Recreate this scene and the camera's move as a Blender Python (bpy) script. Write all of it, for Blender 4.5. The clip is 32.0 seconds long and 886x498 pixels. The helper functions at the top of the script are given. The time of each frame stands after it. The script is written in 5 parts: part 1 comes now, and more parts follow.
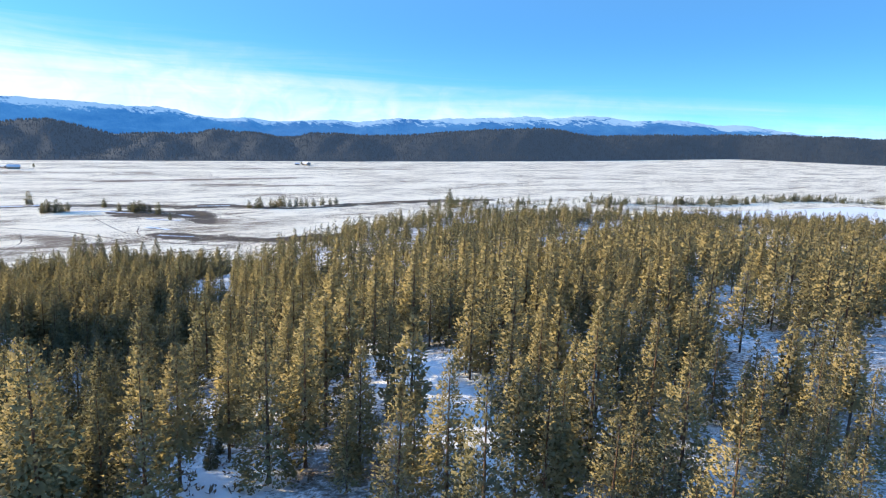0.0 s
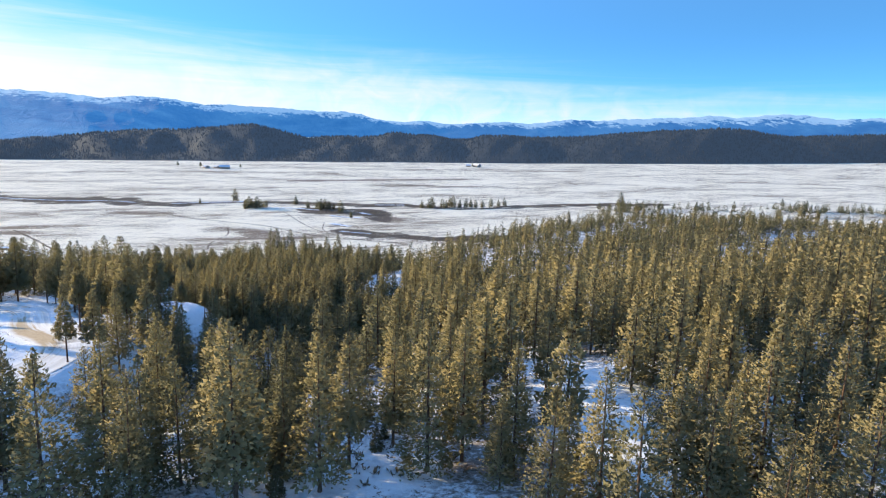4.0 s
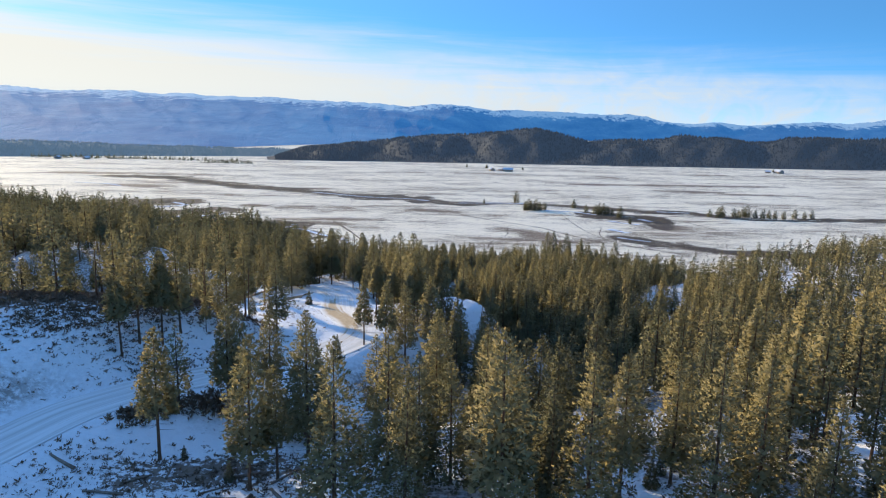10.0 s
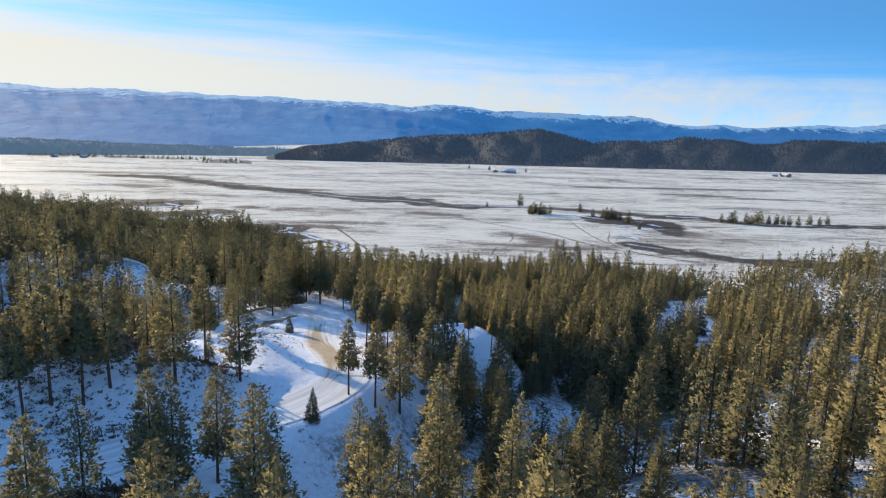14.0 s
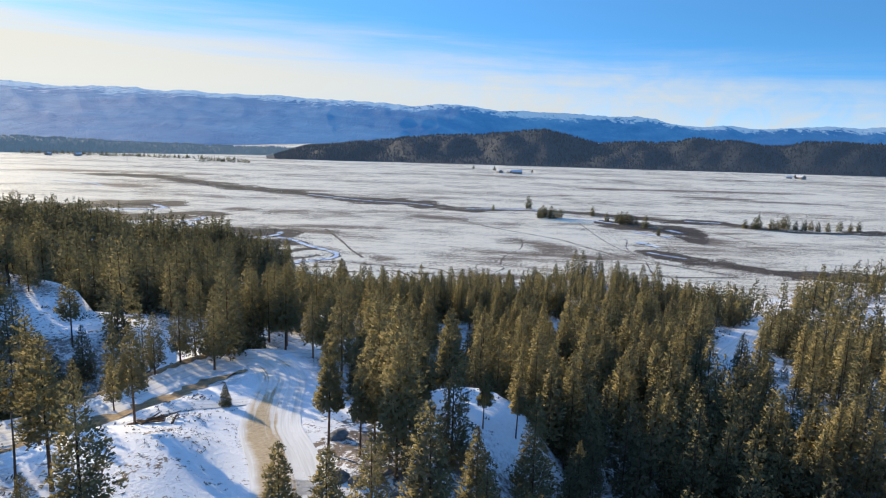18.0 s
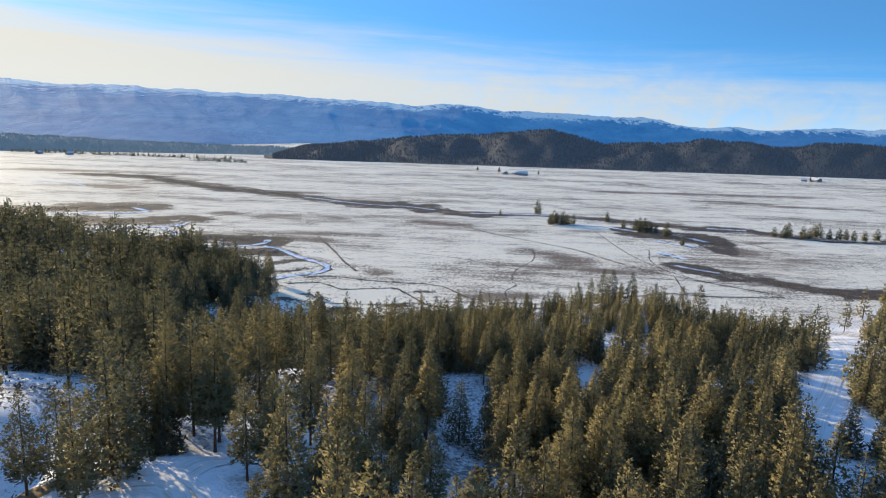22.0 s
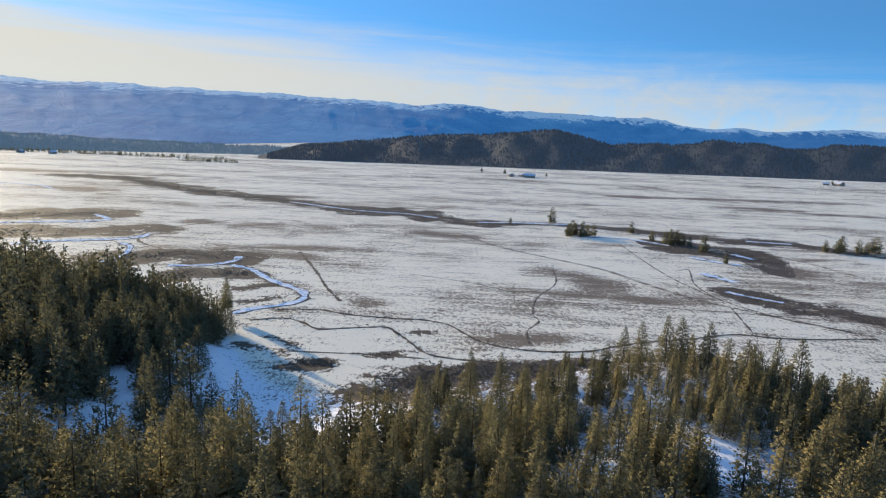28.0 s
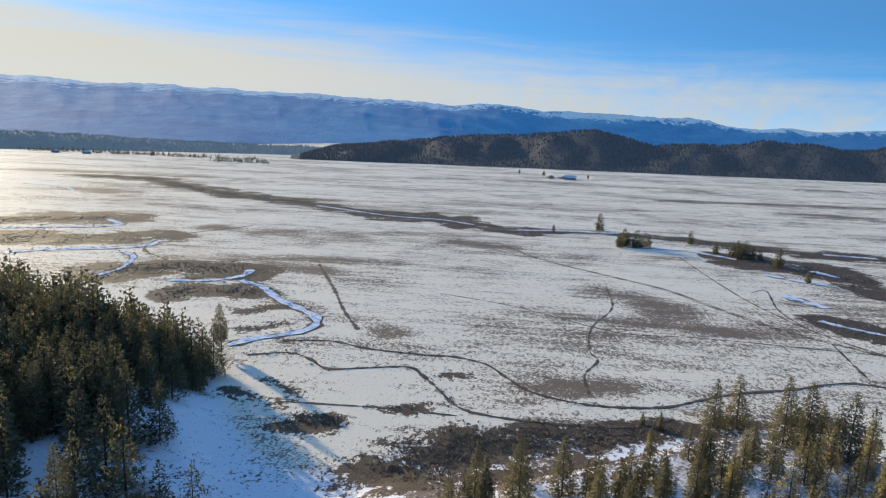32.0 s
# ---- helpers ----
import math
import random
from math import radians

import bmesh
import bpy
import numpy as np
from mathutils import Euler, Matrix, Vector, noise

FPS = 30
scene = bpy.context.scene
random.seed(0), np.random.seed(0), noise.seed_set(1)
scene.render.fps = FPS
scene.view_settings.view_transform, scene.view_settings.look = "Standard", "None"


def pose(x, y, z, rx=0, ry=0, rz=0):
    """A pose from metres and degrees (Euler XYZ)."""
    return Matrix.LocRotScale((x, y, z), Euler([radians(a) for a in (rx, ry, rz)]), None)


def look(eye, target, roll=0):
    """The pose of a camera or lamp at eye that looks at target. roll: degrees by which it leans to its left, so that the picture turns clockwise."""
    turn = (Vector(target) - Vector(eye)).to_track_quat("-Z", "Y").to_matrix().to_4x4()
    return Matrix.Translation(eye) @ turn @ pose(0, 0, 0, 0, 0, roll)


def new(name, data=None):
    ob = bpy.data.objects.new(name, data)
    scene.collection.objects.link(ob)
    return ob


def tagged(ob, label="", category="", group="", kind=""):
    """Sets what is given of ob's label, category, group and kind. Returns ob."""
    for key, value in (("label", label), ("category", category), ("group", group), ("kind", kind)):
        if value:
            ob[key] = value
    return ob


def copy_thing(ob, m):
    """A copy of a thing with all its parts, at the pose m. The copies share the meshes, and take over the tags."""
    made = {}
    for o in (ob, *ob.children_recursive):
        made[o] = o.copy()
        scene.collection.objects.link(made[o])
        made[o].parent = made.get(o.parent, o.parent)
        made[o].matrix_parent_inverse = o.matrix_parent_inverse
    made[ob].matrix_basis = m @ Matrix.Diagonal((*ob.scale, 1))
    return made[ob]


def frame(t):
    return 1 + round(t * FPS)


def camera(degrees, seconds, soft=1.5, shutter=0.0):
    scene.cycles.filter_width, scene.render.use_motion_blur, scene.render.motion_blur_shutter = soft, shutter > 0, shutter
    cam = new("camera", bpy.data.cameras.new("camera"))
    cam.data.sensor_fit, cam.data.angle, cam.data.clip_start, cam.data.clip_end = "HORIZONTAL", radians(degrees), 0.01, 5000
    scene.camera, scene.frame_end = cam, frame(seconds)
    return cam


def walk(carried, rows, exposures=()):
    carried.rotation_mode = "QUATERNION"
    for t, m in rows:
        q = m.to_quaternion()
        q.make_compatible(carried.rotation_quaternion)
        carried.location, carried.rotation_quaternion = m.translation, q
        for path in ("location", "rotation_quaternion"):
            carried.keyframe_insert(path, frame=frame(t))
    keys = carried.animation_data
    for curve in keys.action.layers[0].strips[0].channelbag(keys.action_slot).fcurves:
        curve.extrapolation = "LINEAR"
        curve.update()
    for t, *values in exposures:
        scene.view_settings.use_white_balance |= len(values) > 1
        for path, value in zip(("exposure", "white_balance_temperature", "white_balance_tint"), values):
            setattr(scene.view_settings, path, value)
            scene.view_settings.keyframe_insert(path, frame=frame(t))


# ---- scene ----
# camera and flight
cam = camera(68.86, 32.0, soft=1.1)
PATH = [
    (0, (0.27, 0.54, 74.29), (63.285, 76.304, 57.289), 2.07),
    (0.5, (0.24, 0.53, 74.30), (61.139, 77.991, 57.231), 2.07),
    (1, (0.24, 0.56, 74.29), (58.726, 79.845, 57.162), 2.06),
    (1.5, (0.27, 0.61, 74.29), (56.165, 81.731, 57.091), 2.02),
    (2, (0.29, 0.62, 74.31), (53.589, 83.446, 57.044), 1.97),
    (2.5, (0.26, 0.65, 74.39), (51.041, 85.029, 57.054), 1.90),
    (4.5, (-0.01, -1.20, 74.88), (37.423, 89.840, 57.251), 1.63),
    (5, (-0.07, -1.51, 74.99), (33.148, 91.136, 57.288), 1.56),
    (5.5, (-0.12, -1.69, 75.07), (28.755, 92.380, 57.290), 1.49),
    (6, (-0.15, -1.78, 75.11), (23.726, 93.676, 57.260), 1.41),
    (6.5, (-0.15, -1.77, 75.12), (18.505, 94.825, 57.205), 1.33),
    (7, (-0.13, -1.66, 75.12), (13.758, 95.723, 57.134), 1.25),
    (7.5, (-0.10, -1.51, 75.09), (9.524, 96.381, 57.051), 1.19),
    (8, (-0.06, -1.26, 75.04), (6.128, 96.894, 56.969), 1.15),
    (8.5, (-0.02, -0.77, 75.00), (3.159, 97.531, 56.902), 1.13),
    (9, (0.02, 0.09, 74.96), (1.135, 98.427, 56.851), 1.13),
    (9.5, (0.06, 1.50, 74.90), (0.947, 99.843, 56.811), 1.13),
    (10, (0.11, 3.25, 74.84), (0.953, 101.605, 56.779), 1.14),
    (10.5, (0.14, 5.23, 74.79), (0.969, 103.584, 56.759), 1.16),
    (11, (0.14, 7.38, 74.77), (0.970, 105.741, 56.755), 1.21),
    (11.5, (0.11, 9.68, 74.77), (0.901, 108.042, 56.774), 1.26),
    (12, (0.06, 12.09, 74.79), (0.834, 110.456, 56.810), 1.32),
    (12.5, (-0.01, 14.61, 74.82), (0.734, 112.984, 56.844), 1.37),
    (13, (-0.08, 17.39, 74.82), (0.623, 115.765, 56.852), 1.42),
    (13.5, (-0.15, 20.64, 74.77), (0.540, 119.009, 56.810), 1.46),
    (14, (-0.21, 24.34, 74.66), (0.451, 122.710, 56.696), 1.50),
    (14.5, (-0.23, 28.43, 74.46), (0.367, 126.801, 56.495), 1.54),
    (16.5, (-0.23, 46.93, 73.48), (0.158, 145.304, 55.505), 1.68),
    (17, (-0.21, 52.27, 73.26), (0.133, 150.643, 55.278), 1.72),
    (17.5, (-0.19, 57.42, 73.07), (0.095, 155.788, 55.078), 1.75),
    (18, (-0.23, 62.52, 72.87), (-0.046, 160.887, 54.889), 1.77),
    (18.5, (-0.33, 67.62, 72.70), (-0.218, 165.990, 54.725), 1.77),
    (19, (-0.47, 72.78, 72.55), (-0.435, 171.151, 54.591), 1.75),
    (19.5, (-0.63, 77.97, 72.42), (-0.612, 176.340, 54.467), 1.76),
    (20, (-0.78, 83.16, 72.30), (-0.780, 181.533, 54.342), 1.79),
    (20.5, (-0.92, 88.55, 72.18), (-0.999, 186.927, 54.221), 1.83),
    (21, (-1.08, 93.90, 72.05), (-1.192, 192.279, 54.095), 1.88),
    (21.5, (-1.25, 99.29, 71.90), (-1.360, 197.670, 53.948), 1.94),
    (22, (-1.44, 104.70, 71.74), (-1.551, 203.076, 53.785), 2.00),
    (22.5, (-1.64, 110.05, 71.58), (-1.754, 208.424, 53.629), 2.03),
    (23, (-1.83, 115.42, 71.45), (-1.953, 213.800, 53.501), 2.05),
    (23.5, (-1.98, 120.81, 71.33), (-2.174, 219.185, 53.397), 2.06),
    (24, (-2.10, 126.24, 71.22), (-2.316, 224.619, 53.294), 2.07),
    (24.5, (-2.20, 131.64, 71.08), (-2.486, 230.026, 53.170), 2.08),
    (25, (-2.32, 137.06, 70.93), (-2.640, 235.447, 53.028), 2.09),
    (25.5, (-2.48, 142.52, 70.81), (-2.787, 240.900, 52.905), 2.11),
    (27.5, (-3.13, 163.56, 70.42), (-3.398, 261.940, 52.493), 2.22),
    (28, (-3.24, 169.02, 70.29), (-3.515, 267.397, 52.359), 2.25),
    (28.5, (-3.32, 174.49, 70.11), (-3.591, 272.868, 52.182), 2.28),
    (29, (-3.42, 179.98, 69.92), (-3.679, 278.360, 52.001), 2.30),
    (29.5, (-3.57, 185.48, 69.76), (-3.808, 283.863, 51.837), 2.31),
    (30, (-3.75, 190.98, 69.62), (-3.966, 289.355, 51.687), 2.33),
    (30.5, (-3.96, 196.44, 69.49), (-4.133, 294.816, 51.536), 2.33),
    (31, (-4.18, 201.90, 69.35), (-4.316, 300.273, 51.368), 2.32),
    (31.5, (-4.41, 207.34, 69.19), (-7.728, 305.644, 51.174), 2.29),
    (32, (-4.66, 212.73, 69.02), (-10.285, 310.926, 50.961), 2.25),
]
walk(cam, [(t, look(eye, target, roll)) for t, eye, target, roll in PATH],
     [(0, 0.75), (4, 0.62), (6, 0.5), (9, 0.32), (14, 0.2), (24, 0.08), (32, -0.1)])

# ---- world, sun ----
SUN_AZ, SUN_EL = -47.0, 13.0          # degrees, azimuth from +y towards +x
world = bpy.data.worlds.new("world")
scene.world = world
world.use_nodes = True


def node(nt, kind, **kw):
    n = nt.nodes.new(kind)
    for k, v in kw.items():
        if k == "op":
            n.operation = v
        elif k == "ins":
            for i, val in v.items():
                if hasattr(val, "links"):
                    nt.links.new(val, n.inputs[i])
                else:
                    n.inputs[i].default_value = val
    return n


def mth(nt, op, a, b=0.0, c=0.0, clamp=False):
    n = node(nt, "ShaderNodeMath", op=op, ins={0: a, 1: b, 2: c})
    n.use_clamp = clamp
    return n.outputs[0]


def mixc(nt, fac, a, b):
    n = nt.nodes.new("ShaderNodeMix")
    n.data_type = "RGBA"
    for i, val in ((0, fac), (6, a), (7, b)):
        if hasattr(val, "links"):
            nt.links.new(val, n.inputs[i])
        else:
            n.inputs[i].default_value = val
    return n.outputs[2]


def ramp(nt, fac, stops):
    n = nt.nodes.new("ShaderNodeValToRGB")
    el = n.color_ramp.elements
    while len(el) < len(stops):
        el.new(0.5)
    for e, (p, c) in zip(el, stops):
        e.position, e.color = p, c if len(c) == 4 else (*c, 1)
    nt.links.new(fac, n.inputs[0])
    return n.outputs[0]


def noise_tex(nt, vec, scale, detail=4.0, rough=0.55, dist=0.0):
    n = node(nt, "ShaderNodeTexNoise", ins={"Vector": vec, "Scale": scale, "Detail": detail, "Roughness": rough, "Distortion": dist})
    return n.outputs[0]


def smooth(nt, val, lo, hi):
    n = nt.nodes.new("ShaderNodeMapRange")
    n.interpolation_type = "SMOOTHSTEP"
    nt.links.new(val, n.inputs[0])
    n.inputs[1].default_value, n.inputs[2].default_value = lo, hi
    return n.outputs[0]


def build_sky():
    nt = world.node_tree
    nt.nodes.clear()
    tc = nt.nodes.new("ShaderNodeTexCoord")
    sep = node(nt, "ShaderNodeSeparateXYZ", ins={0: tc.outputs["Generated"]})
    x, y, z = sep.outputs
    high = mth(nt, "MULTIPLY_ADD", z, 2.6, 0.10)
    vec = node(nt, "ShaderNodeCombineXYZ", ins={0: x, 1: y, 2: high})
    vn = node(nt, "ShaderNodeVectorMath", op="NORMALIZE", ins={0: vec.outputs[0]})
    sky = nt.nodes.new("ShaderNodeTexSky")
    sky.sky_type, sky.sun_disc = "NISHITA", False
    sky.sun_elevation, sky.sun_rotation = radians(SUN_EL + 12), radians(SUN_AZ)
    sky.air_density, sky.dust_density, sky.ozone_density, sky.altitude = 1.0, 0.4, 3.0, 1500
    nt.links.new(vn.outputs[0], sky.inputs[0])
    blue = node(nt, "ShaderNodeVectorMath", op="MULTIPLY", ins={0: sky.outputs[0], 1: mixc(nt, smooth(nt, z, 0.12, 0.5), (0.92, 1.78, 2.02, 1), (2.4, 3.12, 3.45, 1))}).outputs[0]
    # thin bank of high cloud over the range, brighter towards the sun, with combed streaks
    az = mth(nt, "ARCTAN2", x, y)
    flat = mth(nt, "SQRT", mth(nt, "ADD", mth(nt, "MULTIPLY", x, x), mth(nt, "MULTIPLY", y, y)))
    el = mth(nt, "ARCTAN2", z, flat)
    top = mth(nt, "ADD", 0.125, mth(nt, "MULTIPLY", az, -0.075))
    streak = node(nt, "ShaderNodeCombineXYZ", ins={0: mth(nt, "ADD", mth(nt, "MULTIPLY", az, 1.6), mth(nt, "MULTIPLY", el, 5.0)), 1: mth(nt, "MULTIPLY", el, 26.0), 2: 0.0})
    n1 = noise_tex(nt, streak.outputs[0], 1.6, 5, 0.6, 0.6)
    wisp = node(nt, "ShaderNodeCombineXYZ", ins={0: mth(nt, "MULTIPLY", az, 9.0), 1: mth(nt, "MULTIPLY", el, 12.0), 2: 3.0})
    n2 = noise_tex(nt, wisp.outputs[0], 2.2, 4, 0.55, 0.8)
    edge = mth(nt, "ADD", top, mth(nt, "MULTIPLY", mth(nt, "SUBTRACT", n1, 0.5), 0.10))
    gap = mth(nt, "SUBTRACT", edge, el)
    bank = smooth(nt, gap, -0.035, 0.075)
    low = smooth(nt, el, 0.0, 0.06)
    patchy = mixc(nt, smooth(nt, az, -0.25, 0.5), (0.92, 0.92, 0.92, 1), node(nt, "ShaderNodeCombineXYZ", ins={0: mth(nt, "MULTIPLY_ADD", n2, 1.5, 0.05), 1: 0.5, 2: 0.5}).outputs[0])
    cover = mth(nt, "MULTIPLY", bank, node(nt, "ShaderNodeSeparateXYZ", ins={0: patchy}).outputs[0], clamp=True)
    toward = smooth(nt, mth(nt, "MULTIPLY", az, -1.0), -0.9, 0.75)
    ccol = mixc(nt, toward, (4.7, 5.5, 6.3, 1), (7.3, 6.8, 5.6, 1))
    ccol = mixc(nt, mth(nt, "SUBTRACT", 1.0, low), ccol, (5.6, 5.8, 5.8, 1))
    front = smooth(nt, y, -0.3, 0.3)
    col = mixc(nt, mth(nt, "MULTIPLY", cover, front), blue, ccol)
    bg = node(nt, "ShaderNodeBackground", ins={0: col, 1: 0.11})
    out = nt.nodes.new("ShaderNodeOutputWorld")
    nt.links.new(bg.outputs[0], out.inputs[0])


build_sky()
sun = new("sun", bpy.data.lights.new("sun", "SUN"))
sun.data.energy, sun.data.angle, sun.data.color = 6.3, radians(0.6), (1.0, 0.82, 0.53)
_a, _e = radians(SUN_AZ), radians(SUN_EL)
sun.matrix_world = look((0, 0, 300), (-math.sin(_a) * math.cos(_e) * 100, -math.cos(_a) * math.cos(_e) * 100, 300 - math.sin(_e) * 100))
sun.location = (0, 0, 400)

# ---- materials ----


def material(name):
    m = bpy.data.materials.new(name)
    m.use_nodes = True
    nt = m.node_tree
    nt.nodes.clear()
    out = nt.nodes.new("ShaderNodeOutputMaterial")
    bs = nt.nodes.new("ShaderNodeBsdfPrincipled")
    bs.inputs["Specular IOR Level"].default_value = 0.25
    nt.links.new(bs.outputs[0], out.inputs[0])
    geo = nt.nodes.new("ShaderNodeNewGeometry")
    return m, nt, bs, geo.outputs["Position"]


def finish(nt, bs, col, rough, bump=None, dist=0.1, strength=0.6):
    for val, key in ((col, "Base Color"), (rough, "Roughness")):
        if hasattr(val, "links"):
            nt.links.new(val, bs.inputs[key])
        else:
            bs.inputs[key].default_value = val
    if bump is not None:
        b = node(nt, "ShaderNodeBump", ins={"Height": bump, "Distance": dist, "Strength": strength})
        nt.links.new(b.outputs[0], bs.inputs["Normal"])


def attr(nt, name):
    n = nt.nodes.new("ShaderNodeAttribute")
    n.attribute_name = name
    return n.outputs["Fac"]


def mapped(nt, pos, sx, sy, sz, rot=0.0):
    n = nt.nodes.new("ShaderNodeMapping")
    nt.links.new(pos, n.inputs[0])
    n.inputs["Scale"].default_value, n.inputs["Rotation"].default_value = (sx, sy, sz), (0, 0, rot)
    return n.outputs[0]


def ground_material():
    m, nt, bs, pos = material("snowy_ground")
    wood, bare, sedge = attr(nt, "wood"), attr(nt, "bare"), attr(nt, "sedge")
    clean = mth(nt, "MULTIPLY", attr(nt, "slope"), mth(nt, "SUBTRACT", 1.0, mth(nt, "MINIMUM", bare, 1.0)))
    big = noise_tex(nt, mapped(nt, pos, 0.006, 0.016, 0.006, 0.10), 1.0, 5, 0.6, 0.4)
    mid = noise_tex(nt, mapped(nt, pos, 0.045, 0.075, 0.05, 0.25), 1.0, 5, 0.65, 0.3)
    grain = noise_tex(nt, mapped(nt, pos, 0.62, 0.40, 0.5, 0.15), 1.0, 7, 0.78, 0.2)
    fine = noise_tex(nt, mapped(nt, pos, 1.5, 1.5, 1.5), 1.0, 5, 0.7)
    tuft = noise_tex(nt, mapped(nt, pos, 2.4, 2.4, 2.4), 1.0, 3, 0.6)
    fur = noise_tex(nt, mapped(nt, pos, 0.010, 0.22, 0.05, 0.06), 1.0, 4, 0.6, 0.3)
    # grass that shows through the meadow's thin snow
    thin = mth(nt, "ADD", mth(nt, "MULTIPLY", big, 1.1), mth(nt, "ADD", mth(nt, "MULTIPLY", mid, 0.9), mth(nt, "MULTIPLY", grain, 1.9)))
    thin = mth(nt, "ADD", thin, mth(nt, "MULTIPLY", fine, 1.7))
    thin = mth(nt, "ADD", thin, mth(nt, "MULTIPLY_ADD", fur, 0.6, 0.15))
    meadow = mth(nt, "MULTIPLY", smooth(nt, mth(nt, "ADD", mth(nt, "SUBTRACT", thin, mth(nt, "MULTIPLY", clean, 0.24)), mth(nt, "MULTIPLY", bare, 0.32)), 3.27, 3.45), 0.92)
    forest = mth(nt, "MULTIPLY", smooth(nt, mth(nt, "ADD", mth(nt, "MULTIPLY", mid, 0.6), mth(nt, "MULTIPLY", fine, 0.7)), 0.55, 0.74), mth(nt, "MULTIPLY_ADD", wood, 0.78, 0.06))
    cover = mth(nt, "MAXIMUM", meadow, forest)
    straw = ramp(nt, grain, [(0.25, (0.060, 0.036, 0.020)), (0.55, (0.150, 0.092, 0.052)), (0.8, (0.27, 0.18, 0.105))])
    duff = ramp(nt, tuft, [(0.3, (0.05, 0.035, 0.02)), (0.7, (0.19, 0.115, 0.055))])
    dirt = mixc(nt, wood, straw, duff)
    # meadow snow has the low sun's warmth in its colour; slope snow stays neutral
    neutral_snow = ramp(nt, mid, [(0.3, (0.82, 0.82, 0.82)), (0.7, (0.90, 0.89, 0.88))])
    sun_toned_snow = ramp(nt, mid, [(0.3, (0.87, 0.78, 0.60)), (0.7, (0.93, 0.85, 0.675))])
    snow = mixc(nt, attr(nt, "slope"), sun_toned_snow, neutral_snow)
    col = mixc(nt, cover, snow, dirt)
    # mats of sedge and willow along the water
    mat_ = smooth(nt, mth(nt, "ADD", mth(nt, "MULTIPLY_ADD", mth(nt, "SUBTRACT", mid, 0.5), 2.5, mth(nt, "MULTIPLY", sedge, 0.92)), mth(nt, "MULTIPLY", mth(nt, "SUBTRACT", grain, 0.5), 2.3)), 0.50, 0.62)
    reed = ramp(nt, mth(nt, "ADD", mth(nt, "MULTIPLY", grain, 0.6), mth(nt, "MULTIPLY", tuft, 0.4)), [(0.35, (0.044, 0.027, 0.015)), (0.52, (0.096, 0.065, 0.038)), (0.68, (0.19, 0.135, 0.082))])
    finish(nt, bs, mixc(nt, mat_, col, reed), 0.75, mth(nt, "ADD", mth(nt, "MULTIPLY", fine, 0.7), mth(nt, "MULTIPLY", tuft, 0.3)), 0.5, 0.6)
    return m


def road_material(name, dirt_amount):
    m, nt, bs, pos = material(name)
    across = attr(nt, "across")
    n1 = noise_tex(nt, mapped(nt, pos, 0.35, 0.35, 0.35), 1.0, 5, 0.65)
    n2 = noise_tex(nt, mapped(nt, pos, 2.2, 2.2, 2.2), 1.0, 3, 0.6)
    # packed streaks that follow the wheels, worn through to tan dirt on the bend
    lengthwise = node(nt, "ShaderNodeCombineXYZ", ins={0: mth(nt, "MULTIPLY", across, 5.0), 1: mth(nt, "MULTIPLY", attr(nt, "along"), 0.05), 2: 0.0})
    streak = noise_tex(nt, lengthwise.outputs[0], 1.0, 4, 0.6, 0.3)
    worn = mth(nt, "ADD", mth(nt, "MULTIPLY", streak, 1.5), mth(nt, "ADD", mth(nt, "MULTIPLY", attr(nt, "dirt"), 0.62), mth(nt, "ADD", mth(nt, "MULTIPLY", n1, 0.35), mth(nt, "MULTIPLY", n2, 0.2))))
    edge = smooth(nt, mth(nt, "ADD", mth(nt, "ABSOLUTE", across), mth(nt, "MULTIPLY_ADD", n1, 0.3, -0.15)), 0.95, 0.66)
    worn = mth(nt, "MULTIPLY", smooth(nt, worn, 1.50 - dirt_amount, 1.78 - dirt_amount), edge)
    packed = ramp(nt, streak, [(0.35, (0.60, 0.575, 0.53)), (0.6, (0.84, 0.82, 0.79))])
    col = mixc(nt, worn, packed, ramp(nt, n2, [(0.3, (0.36, 0.26, 0.15)), (0.7, (0.52, 0.40, 0.25))]))
    finish(nt, bs, col, 0.7, mth(nt, "ADD", streak, mth(nt, "MULTIPLY", n2, 0.4)), 0.08, 0.5)
    return m


def foliage_material(name, dark, light, warm):
    m, nt, bs, pos = material(name)
    info = nt.nodes.new("ShaderNodeObjectInfo")
    geo = nt.nodes.new("ShaderNodeNewGeometry")
    tint = mth(nt, "FRACT", mth(nt, "ADD", attr(nt, "tint"), info.outputs["Random"]))
    isle = geo.outputs["Random Per Island"]
    clump = noise_tex(nt, mapped(nt, pos, 0.8, 0.8, 0.8), 1.0, 2, 0.5)
    base = mixc(nt, mth(nt, "MULTIPLY_ADD", isle, 0.34, mth(nt, "MULTIPLY_ADD", clump, 1.1, -0.24), clamp=True), (*dark, 1), (*light, 1))
    base = mixc(nt, mth(nt, "MULTIPLY", smooth(nt, tint, 0.30, 1.0), 0.5), base, (*warm, 1))
    finish(nt, bs, base, 1.0)
    bs.inputs["Specular IOR Level"].default_value = 0.04
    tr = node(nt, "ShaderNodeBsdfTranslucent", ins={0: mixc(nt, 0.5, base, (warm[0] * 0.70, warm[1] * 0.92, warm[2], 1))})
    mx = node(nt, "ShaderNodeMixShader", ins={0: 0.30, 1: bs.outputs[0], 2: tr.outputs[0]})
    out = [n for n in nt.nodes if n.type == "OUTPUT_MATERIAL"][0]
    nt.links.new(mx.outputs[0], out.inputs[0])
    return m


